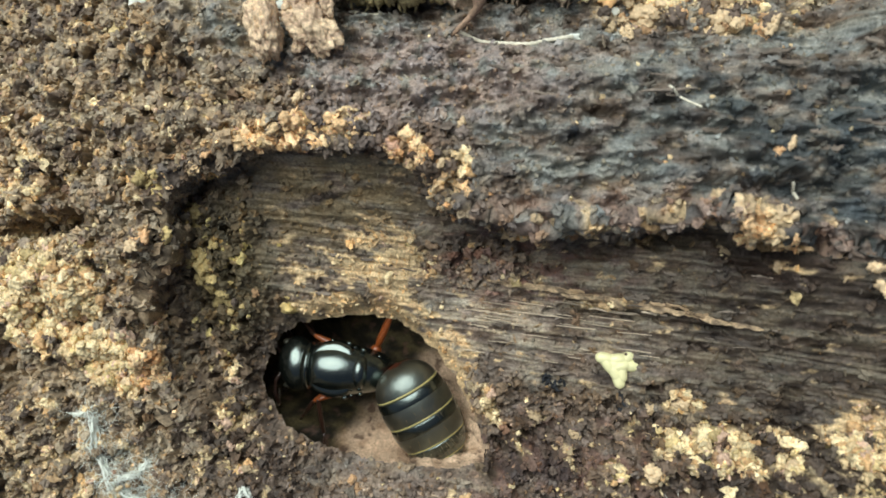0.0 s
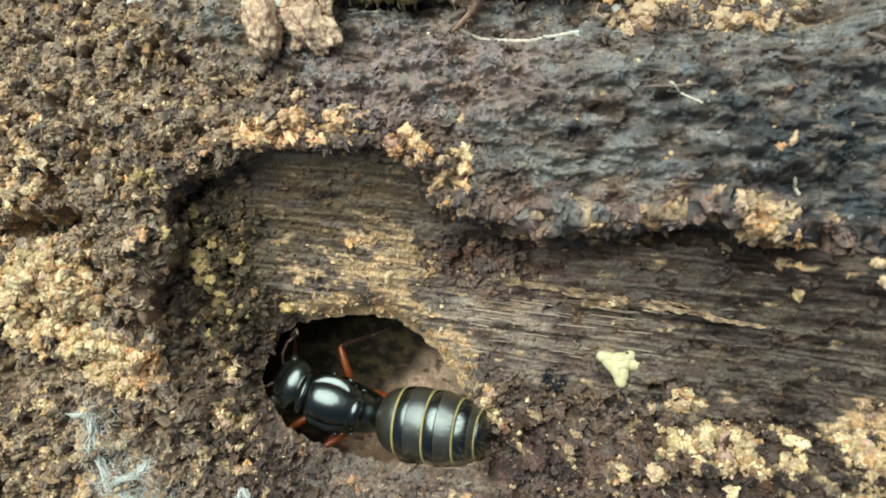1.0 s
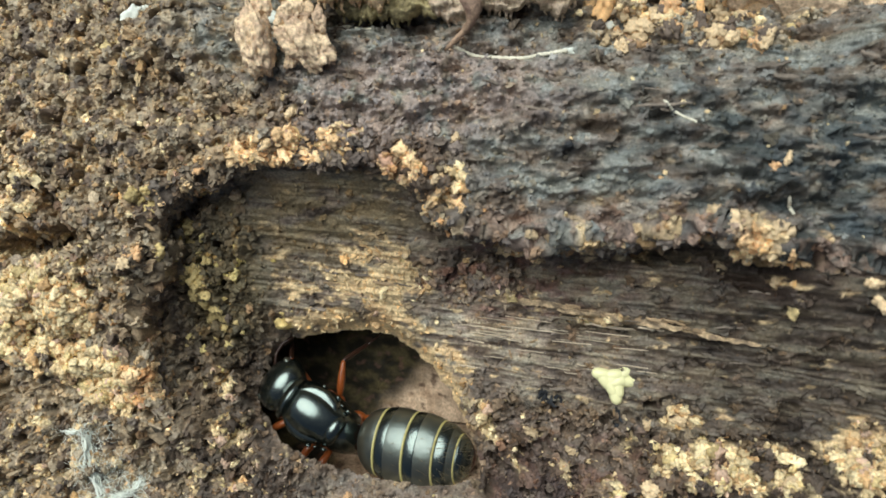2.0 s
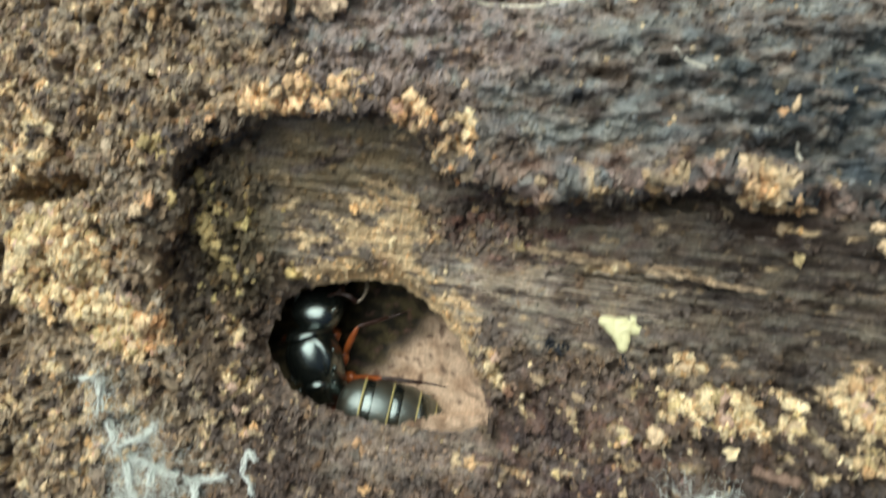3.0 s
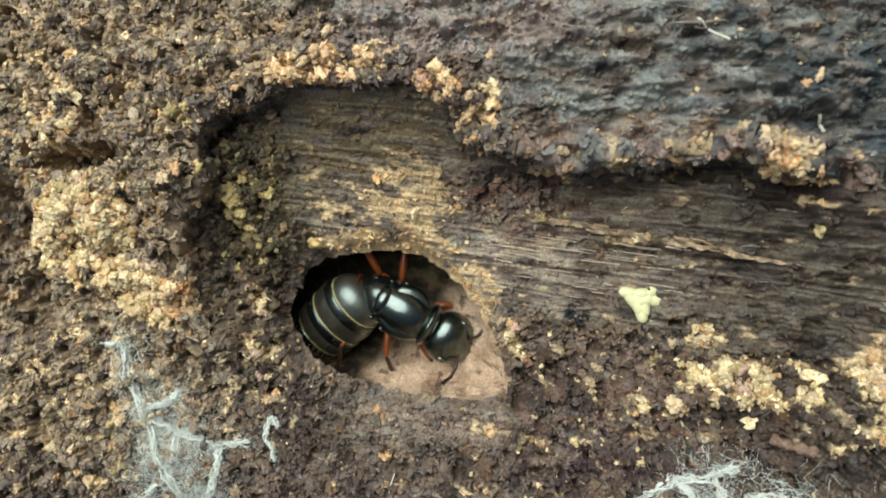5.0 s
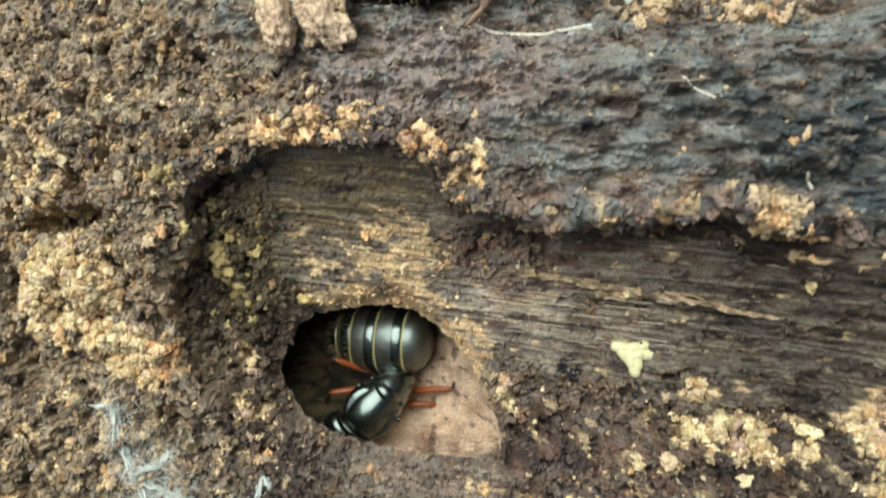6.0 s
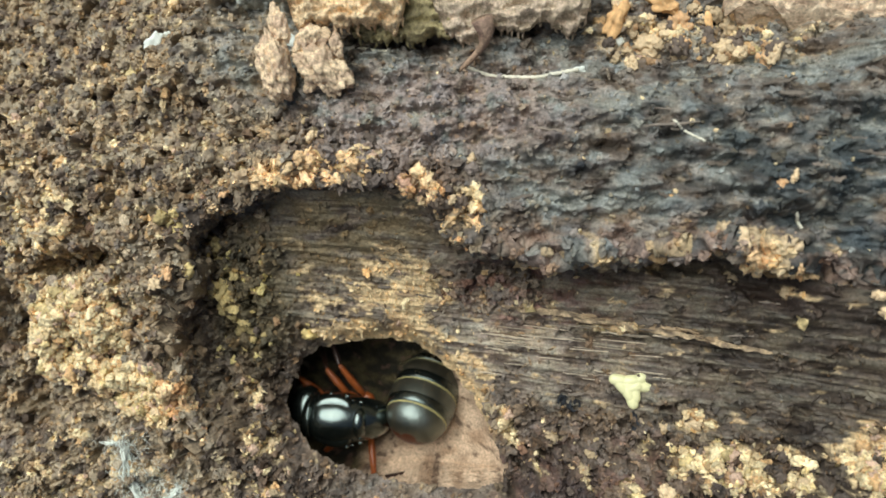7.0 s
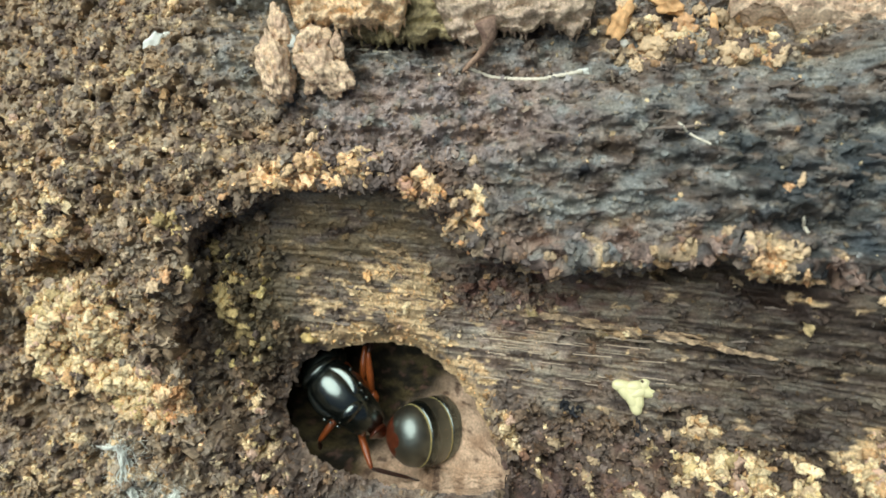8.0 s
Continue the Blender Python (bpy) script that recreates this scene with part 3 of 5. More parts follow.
def grain_shapes(detail, count, seed, rough=0.28):
    rng = np.random.RandomState(seed)
    shapes = []
    for _ in range(count):
        bm = bmesh.new()
        ball(bm, (0, 0, 0), (1, 1, 1), (0, 0, 0), detail)
        co = np.array([v.co for v in bm.verts])
        faces = np.array([[v.index for v in f.verts] for f in bm.faces])
        bm.free()
        off = rng.rand(3) * 50
        bend = np.array([noise.noise(Vector(c * 1.3 + off)) for c in co]) + 0.8 * np.array([noise.noise(Vector(c * 3.4 + off)) for c in co])
        co = co * (1 + rough * 1.6 * bend)[:, None] * (0.5 + 0.8 * rng.rand(3))
        shapes.append((co, faces))
    return shapes


def random_turns(rng, n):
    q = rng.randn(n, 4)
    q /= np.linalg.norm(q, axis=1)[:, None]
    w, x, y, z = q.T
    return np.stack([np.stack([1 - 2 * (y * y + z * z), 2 * (x * y - z * w), 2 * (x * z + y * w)], -1),
                     np.stack([2 * (x * y + z * w), 1 - 2 * (x * x + z * z), 2 * (y * z - x * w)], -1),
                     np.stack([2 * (x * z - y * w), 2 * (y * z + x * w), 1 - 2 * (x * x + y * y)], -1)], 1)


tan_field = smooth(-0.2, 0.3, 0.95 * fbm(gx / 1.5, gy / 1.2, 5, 65, 0.6) + 1.25 * tw - 0.85)
TANS = np.array([(0.88, 0.73, 0.44), (0.79, 0.61, 0.35), (0.67, 0.43, 0.21), (0.68, 0.48, 0.35), (0.63, 0.50, 0.25)])


def strew(name, count, weight, low, high, shapes, seed, tan_share, label, stretch=1.0, lift=0.25, bright=(0.75, 1.35), soft=False):
    """Thousands of small grains, strewn over the log where weight is high."""
    rng = np.random.RandomState(seed)
    p = np.clip(weight, 0, None)
    idx = rng.choice(len(p), count, p=p / p.sum())
    r = low * (high / low) ** (rng.rand(count) ** 1.6)
    turn = random_turns(rng, count)
    kind = rng.randint(0, len(shapes), count)
    base = tint[idx] * (bright[0] + (bright[1] - bright[0]) * rng.rand(count, 1))
    hue = (0.015 + 0.09 * rng.randn(count)).clip(-0.04, 0.25)
    base = base * np.c_[1 + hue, np.ones(count), 1 - 1.2 * hue].clip(0.5, 1.5)
    tan = TANS[rng.choice(5, count, p=(0.36, 0.32, 0.14, 0.07, 0.11))] * (0.7 + 0.5 * rng.rand(count, 1))
    tan = np.where(spot(gx[idx], gy[idx], -15.5, -1, 6, 9)[:, None] > 0.3, tan * (0.80, 0.80, 0.58), tan)
    tan = np.where((np.abs(edge_sd[idx]) < 1.3)[:, None], tan * (1.03, 0.91, 0.86), tan)
    tan_here = (0.03 + 1.25 * tan_share * tan_field[idx]) * (0.3 + 0.7 * crumbly[idx]) * (1 - 0.6 * smooth(-15.5, -17, gy[idx]))
    col = np.where(rng.rand(count, 1) < (tan_here)[:, None], tan, base)
    v, f, c, n = [], [], [], 0
    for k, (co, faces) in enumerate(shapes):
        some = np.where(kind == k)[0]
        pts = np.einsum("nij,vj->nvi", turn[some], co * (stretch, 1, 1)) * r[some, None, None]
        pts = pts + log_points[idx[some]][:, None] + np.array((0, 0, 1)) * (lift * r[some])[:, None, None]
        v.append(pts.reshape(-1, 3))
        f.append((faces[None] + (np.arange(len(some)) * len(co))[:, None, None]).reshape(-1, 3) + n)
        c.append(np.repeat(col[some], len(co), 0))
        n += len(some) * len(co)
    ob = mesh_from(name, np.concatenate(v), np.concatenate(f), CRUMB, np.concatenate(c), smooth_faces=soft)
    return tagged(ob, label, "wood crumbs", kind="stuff")


clear = near_view * (hole < -0.12)
small, medium = grain_shapes(1, 12, 5, 0.4), grain_shapes(2, 18, 6, 0.72)
strew("wood_dust", 34000, clear * (crumbly * (0.35 + 0.9 * tw) + 0.06 + 0.10 * up + 0.25 * spot(gx, gy, -2.5, 11.0, 11, 4.6)), 0.08, 0.24, small, 11, 0.6, "fine brown and tan wood dust over the rotten log")
strew("wood_grains", 10500, clear * (crumbly * (0.14 + 1.0 * tw**1.3) + 0.012), 0.14, 0.36, medium, 12, 0.66, "loose tan and brown wood grains lying on the log")
edge_w = clear * np.exp(-((edge_sd - 0.05) / 0.5) ** 2) * smooth(24, 16, gx) * smooth(-14, -6, gy)
strew("lip_grains", 2600, edge_w * (0.12 + tw**1.5), 0.14, 0.42, medium, 13, 0.8, "tan wood crumbs clinging to the broken lip")
strew("wood_lumps", 2000, clear * crumbly * np.clip(tw - 0.5, 0, 1) ** 1.3 * tan_field, 0.2, 0.48, grain_shapes(3, 14, 7, 0.42), 16, 1.6, "larger pale tan lumps of rotten wood", bright=(0.9, 1.3), soft=True)
chips = [(co * (1.0, 0.7, 0.35), faces) for co, faces in grain_shapes(1, 10, 9, 0.5)]
low_w = clear * crumbly * (0.22 + smooth(-13.5, -16, gy) + 0.9 * smooth(-8.5, -10.5, gy) * smooth(2, 5, gx)) * smooth(-30, -14, gx)
strew("wood_chips", 15000, low_w, 0.09, 0.30, chips, 15, 0.25, "fine flat chips of brown and grey rotten wood", 1.3, 0.3, (0.45, 2.1))
wood_w = clear * (1 - crumbly) * (1 - 0.6 * up)
strew("wood_splinters", 2600, wood_w * (0.3 + tw), 0.06, 0.14, small, 14, 0.25, "fine splinters on the bare wood grain", 3.2, 0.1, (0.7, 1.35))


def crumb_mesh(seed, flat=0.8):
    """A clump of a few grains grown together."""
    rng = random.Random(seed)
    bm = bmesh.new()
    for k in range(rng.randint(3, 5)):
        d = Vector((rng.uniform(-1, 1), rng.uniform(-1, 1), rng.uniform(-0.6, 0.6))) * (0.55 if k else 0)
        s = rng.uniform(0.45, 0.75)
        for v in ball(bm, d, (s * rng.uniform(0.8, 1.2), s * rng.uniform(0.8, 1.2), s * flat), (rng.uniform(0, 90),) * 3, 3):
            v.co += (v.co - d) * (0.75 * noise.noise(v.co * 2.8 + Vector((seed * 3.7, 0, 0))) + 0.4 * noise.noise(v.co * 6.5 + Vector((0, seed * 2.3, 0))))
    me = bpy.data.meshes.new("crumb_shape")
    bmesh.ops.scale(bm, vec=(MM,) * 3, verts=bm.verts)
    for f in bm.faces:
        f.smooth = True
    bm.to_mesh(me)
    bm.free()
    return me


def crumb_material(name, colour):
    m, nodes, links, b = node_mat(name, 0.8)
    info = nodes.new("ShaderNodeObjectInfo")
    hsv = nodes.new("ShaderNodeHueSaturation")
    hsv.inputs["Color"].default_value = (*colour, 1)
    k = nodes.new("ShaderNodeMapRange")
    k.inputs["To Min"].default_value, k.inputs["To Max"].default_value = 0.65, 1.3
    links.new(info.outputs["Random"], k.inputs["Value"])
    nz = add_noise(nodes, links, 2600, 4, 0.6)
    mul = nodes.new("ShaderNodeMath")
    mul.operation = "MULTIPLY"
    links.new(k.outputs[0], mul.inputs[0])
    links.new(ramp_to(nodes, links, nz.outputs["Fac"], 0.7, 1.2), mul.inputs[1])
    links.new(mul.outputs[0], hsv.inputs["Value"])
    links.new(hsv.outputs[0], b.inputs["Base Color"])
    bumped(nodes, links, b, nz.outputs["Fac"], 0.7, 0.0001)
    return m


TAN_CRUMB = crumb_material("tan_crumb", (0.68, 0.52, 0.32))
ORANGE_CRUMB = crumb_material("orange_crumb", (0.64, 0.40, 0.21))
OLIVE_CRUMB = crumb_material("olive_crumb", (0.60, 0.47, 0.21))
DARK_CRUMB = crumb_material("dark_crumb", (0.15, 0.115, 0.09))


def crumbs():
    shapes = {}
    for nm, mat in (("tan", TAN_CRUMB), ("orange", ORANGE_CRUMB), ("dark", DARK_CRUMB), ("olive", OLIVE_CRUMB)):
        shapes[nm] = []
        for k in range(7):
            me = crumb_mesh(k + 11 * len(nm))
            me.materials.append(mat)
            shapes[nm].append(me)
    label = {"tan": "tan crumb of rotten wood lying on the log", "orange": "rounded orange-tan wood crumb on the broken edge",
             "dark": "dark brown crumb of rotten wood on the log", "olive": "yellow-olive crumb clinging to the side of the recess"}
    rng = random.Random(4)

    def lay(kind, x, y, r, sink=0.35):
        ob = new("wood_crumb", rng.choice(shapes[kind]))
        ob.scale = (r, r * rng.uniform(0.8, 1.15), r * rng.uniform(0.75, 1.0))
        ob.matrix_basis = mm_pose(x, y, ground_z(x, y) + sink * r, rng.uniform(-30, 30), rng.uniform(-30, 30), rng.uniform(0, 360)) @ Matrix.Diagonal((*ob.scale, 1))
        tagged(ob, label[kind], "wood crumb", "crumbs on the log")

    # the ones that stand out
    for kind, x, y, r in (("orange", 8.4, 1.15, 0.62), ("tan", 15.7, 2.75, 0.66), ("tan", 16.5, 2.3, 0.6), ("tan", 17.2, 2.55, 0.5), ("tan", 19.2, 1.9, 0.72), ("dark", 17.5, 0.9, 0.85),
                          ("tan", 17.2, -0.1, 0.6), ("tan", 4.5, 2.0, 0.45), ("tan", 5.6, 1.8, 0.4), ("tan", 6.9, 1.6, 0.5), ("dark", 7.4, 0.6, 0.7), ("tan", 11.9, 2.1, 0.5),
                          ("dark", 12.6, 1.9, 0.6), ("orange", 18.9, 5.6, 0.45), ("tan", 19.5, 5.9, 0.35), ("tan", 22.2, 1.4, 0.3), ("tan", 20.2, -1.1, 0.4), ("tan", 24.2, -1.0, 0.55),
                          ("tan", 24.6, -2.2, 0.5), ("tan", 26.2, -2.4, 0.6), ("dark", 26.6, -1.6, 0.8), ("tan", 26.5, -3.3, 0.5), ("dark", 27.2, -2.5, 0.7), ("tan", 27.4, -4.5, 0.7), ("orange", 27.8, -5.3, 0.6), ("tan", 28.0, -6.2, 0.65), ("tan", 28.2, -7.2, 0.5), ("tan", -9.6, 9.9, 0.5), ("orange", -2.1, 6.3, 0.7), ("tan", -9.4, 7.9, 0.75), ("tan", -8.4, 7.8, 0.6), ("tan", -12.2, 7.1, 0.65),
                          ("orange", -20.4, 0.9, 0.8), ("tan", -21.0, 0.2, 0.6), ("tan", -14.2, 5.0, 0.5), ("orange", 20.0, 13.4, 0.9), ("tan", 17.4, 14.4, 0.7), ("tan", 18.6, 16.0, 0.8),
                          ("orange", 15.2, 16.6, 0.8), ("tan", 13.0, 15.2, 0.9), ("dark", 14.4, 14.8, 0.8), ("tan", 1.2, 7.9, 0.4), ("tan", 6.3, -11.6, 0.45), ("tan", 8.9, -12.6, 0.4),
                          ("tan", 10.0, -9.3, 0.28), ("tan", 13.8, -10.9, 0.45), ("dark", 16.2, -12.3, 0.55), ("tan", 13.3, -14.2, 0.6), ("orange", 17.4, -13.4, 0.7)):
        lay(kind, x, y, r)
    for k in range(46):     # olive clumps down the side of the recess
        f = rng.random()
        lay("olive", -19.6 + 3.6 * f + rng.uniform(-1.3, 1.3), 5.0 - 9.5 * f ** 0.8 + rng.uniform(-1.6, 1.6), rng.uniform(0.25, 0.7))
    for k in range(78):     # the heap of chips beyond the ridge
        x = rng.uniform(10.2, 20.5)
        lay(rng.choice(("tan", "orange", "tan", "dark", "dark")), x, 14.0 - 0.04 * (x - 10) + abs(rng.gauss(0, 2.0)), rng.uniform(0.2, 0.62))
    spread_rng = np.random.RandomState(8)
    p = clear * crumbly * (0.05 + tw**1.5)
    for i in spread_rng.choice(len(p), 118, p=p / p.sum(), replace=False):
        kind = "tan" if spread_rng.rand() < 0.1 + 0.9 * tan_field[i] else "dark"
        if spread_rng.rand() < 0.12:
            kind = "orange"
        lay(kind, gx[i], gy[i], spread_rng.uniform(0.24, 0.5))


crumbs()


# ------------------------------------------------------------------ bark at the top
def tinted_part(name, bm, parent, colours, label="", material=None):
    ob = part(name, bm, material or CRUMB, parent, label, smooth_faces=True)
    at = ob.data.attributes.new("tint", "FLOAT_COLOR", "POINT")
    co = np.array([v.co for v in ob.data.vertices]) / MM
    a, b = np.array(colours[0]), np.array(colours[1])
    k = smooth(-0.35, 0.45, fbm(co[:, 0] / 1.6 + co[:, 2], co[:, 1] / 0.5 + co[:, 2] / 0.7, 4, 91))[:, None]
    at.data.foreach_set("color", np.c_[a + (b - a) * k, np.ones(len(co))].astype(np.float32).ravel())
    return ob


def bark_chunk():
    ob = tagged(new("bark_fragment"), "torn pinkish-tan bark fragment standing on the log", "bark")
    zb = ground_z(-9.8, 13.5)
    ob.matrix_basis = mm_pose(-9.8, 15.0, zb)
    for place, size, turn, seed in (((-1.75, -0.75, 1.2), (1.0, 2.1, 1.7), (15, 0, 10), 1), ((1.25, -0.6, 1.0), (2.2, 1.25, 1.3), (0, 0, -34), 2), ((-1.5, 1.9, 1.5), (0.55, 1.5, 0.8), (0, 20, 12), 3),
                                    ((0.5, 1.1, 1.2), (1.1, 0.8, 1.0), (0, 0, 40), 4), ((2.35, 0.7, 1.6), (0.35, 0.75, 0.5), (0, 0, 10), 5), ((0.35, -1.75, 0.7), (0.4, 0.5, 0.4), (0, 0, 0), 6)):
        bm = bmesh.new()
        c = Vector(place)
        for v in ball(bm, c, size, turn, 5):
            d = v.co - c
            p = Vector((v.co.x * 1.7, v.co.y * 0.8, v.co.z * 1.4)) + Vector((seed * 9.0, 0, 0))
            v.co += d * (0.40 * noise.fractal(p * 0.8, 0.8, 2.1, 6) + 0.12 * noise.noise(p * 4)) + d.normalized() * (0.22 * noise.noise(v.co * 1.6 + Vector((0, seed, 0))) + 0.08 * noise.noise(v.co * 5.5))
        tinted_part("bark_lobe", bm, ob, ((0.80, 0.62, 0.41), (0.54, 0.39, 0.27)))
    return ob


def bark_strip(label, x0, x1, edge_y, height, colours, seed, fluff=0.3, drop=None):
    """A strip of bark with a ragged hanging edge; it roofs a dark gap."""
    ob = tagged(new("bark_strip"), label, "bark")
    n, m = int((x1 - x0) * 14), 64
    x = np.linspace(x0, x1, n)
    edge = edge_y + 0.75 * fbm(x / 2.4, 0 * x + seed, 4, 95, 0.5) + 0.22 * fbm(x / 0.42, 0 * x + seed, 3, 96, 0.6)
    edge = edge + 2.2 * smooth(1.4, 0.0, x - x0) ** 2 + 2.2 * smooth(1.4, 0.0, x1 - x) ** 2
    if drop:
        edge = edge - drop[1] * np.exp(-((x - drop[0]) / 0.6) ** 2)
    bm = bmesh.new()
    tops, lows = [], []
    for j in range(m):
        f = (j / (m - 1)) ** 1.5
        y = edge + (26 - edge) * f
        base = height + 0.05 * x + 0.9 * fbm(x / 3.2 + seed, y / 1.3, 5, 97, 0.6) + fluff * fbm(x / 0.9, y / 0.5, 4, 98, 0.65) + fluff * lumps(x / 0.8 + 0.5 * vnoise(x, y, 93), y / 0.7, 92)[0]
        z = base - 0.9 * np.exp(-(j / 3.0))
        tops.append([bm.verts.new(p) for p in zip(x, y, z)])
        lows.append([bm.verts.new(p) for p in zip(x, y + 0.12, z - 0.8 - 0.5 * f)])
    for j in range(m - 1):
        for i in range(n - 1):
            bm.faces.new((tops[j][i], tops[j][i + 1], tops[j + 1][i + 1], tops[j + 1][i]))
            bm.faces.new((lows[j][i], lows[j + 1][i], lows[j + 1][i + 1], lows[j][i + 1]))
    for i in range(n - 1):
        bm.faces.new((tops[0][i], lows[0][i], lows[0][i + 1], tops[0][i + 1]))
        bm.faces.new((tops[-1][i], tops[-1][i + 1], lows[-1][i + 1], lows[-1][i]))
    for j in range(m - 1):
        bm.faces.new((tops[j][0], tops[j + 1][0], lows[j + 1][0], lows[j][0]))
        bm.faces.new((tops[j][-1], lows[j][-1], lows[j + 1][-1], tops[j + 1][-1]))
    fringe_at = [(float(x[i]), float(edge[i]), tops[0][i].co.z) for i in range(3, n - 3, 5)]
    tinted_part("bark_sheet", bm, ob, colours)
    rng = random.Random(seed)
    bm = bmesh.new()
    for px, py, pz in fringe_at:
        if rng.random() < 0.55:
            length = rng.uniform(0.1, 0.55)
            tube(bm, [(px, py + 0.3, pz - 0.25), (px + rng.uniform(-0.1, 0.1), py - length * 0.5, pz - 0.4), (px + rng.uniform(-0.2, 0.2), py - length, pz - 0.6)], [rng.uniform(0.08, 0.2), 0.09, 0.02], 6)
    tinted_part("fringe", bm, ob, colours)


def hanging_splinter():
    """A bent brown splinter that hangs from the bark to the log."""
    ob = tagged(new("splinter"), "bent brown splinter hanging from the bark edge", "splinter")
    zb = ground_z(0.7, 14.0)
    ob.matrix_basis = mm_pose(0.7, 14.0, zb)
    bm = bmesh.new()
    pts = [(-0.2, -0.1, 0.15), (0.3, 0.3, 0.5), (0.9, 0.8, 1.0), (1.4, 1.3, 1.5), (1.6, 2.0, 2.2), (1.3, 2.8, 2.6)]
    tube(bm, pts, [0.10, 0.17, 0.20, 0.30, 0.55, 0.7], 12)
    for v in bm.verts:
        v.co += Vector((1, 1, 1)) * 0.14 * noise.noise(v.co * 3.2)
    tinted_part("stem", bm, ob, ((0.42, 0.29, 0.20), (0.20, 0.13, 0.10)))


bark_chunk()
bark_strip("olive-brown bark strip with a fringed edge over a dark gap", -7.5, 1.2, 16.2, 2.6, ((0.42, 0.36, 0.19), (0.26, 0.22, 0.12)), 3, 0.22)
bark_strip("greyish-pink bark strip lifting off the log", -1.5, 9.6, 16.4, 3.3, ((0.60, 0.48, 0.36), (0.38, 0.31, 0.22)), 14, 0.28, (1.6, 0.7))
bark_strip("torn pale tan bark strip, fluffy at its broken edge", -11.0, -2.6, 16.9, 4.3, ((0.84, 0.66, 0.42), (0.66, 0.46, 0.27)), 27, 0.42)
hanging_splinter()


def wood_slab():
    """A pale slab of broken wood beyond the grey ridge."""
    ob = tagged(new("wood_slab"), "pale pinkish broken slab of rotten wood", "wood")
    x0, y0 = 24.0, 17.0
    ob.matrix_basis = mm_pose(x0, y0, ground_z(x0, y0) + 1.2, 6, -4, -4)
    bm = bmesh.new()
    for v in ball(bm, (0, 0, 0), (6.5, 1.5, 1.3), (0, 0, 0), 6):
        p = v.co.copy()
        v.co += Vector((0.3, 1, 1)) * (0.9 * noise.fractal(Vector((p.x * 0.25, p.y * 0.9, p.z)), 0.8, 2.1, 5)) + Vector((0, 0.3, 0.3)) * noise.noise(p * 2.2)
    tinted_part("slab", bm, ob, ((0.76, 0.60, 0.42), (0.50, 0.36, 0.25)))


wood_slab()


# ------------------------------------------------------------------ splinters, twig, fibres
def splinter_mesh(seed, length, width):
    rng = random.Random(seed)
    bm = bmesh.new()
    n = 9
    rows = []
    for k in range(n):
        f = k / (n - 1)
        w = width * (0.25 + 0.75 * math.sin(math.pi * min(max(f, 0.06), 0.94)) ** 0.5) * rng.uniform(0.75, 1.1)
        x, y, z = (f - 0.5) * length, rng.uniform(-0.08, 0.08) * width * 3, 0.12 * math.sin(f * 3 + seed)
        rows.append([bm.verts.new((x, y + w * a, z + b * 0.12)) for a, b in ((-0.5, 0), (-0.25, 1), (0.3, 1.2), (0.5, 0), (0, -1))])
    for a, b in zip(rows, rows[1:]):
        for k in range(5):
            bm.faces.new((a[k], a[(k + 1) % 5], b[(k + 1) % 5], b[k]))
    bm.faces.new(rows[0]), bm.faces.new(rows[-1][::-1])
    bmesh.ops.recalc_face_normals(bm, faces=bm.faces)
    bmesh.ops.scale(bm, vec=(MM,) * 3, verts=bm.verts)
    me = bpy.data.meshes.new("splinter_shape")
    bm.to_mesh(me)
    bm.free()
    return me


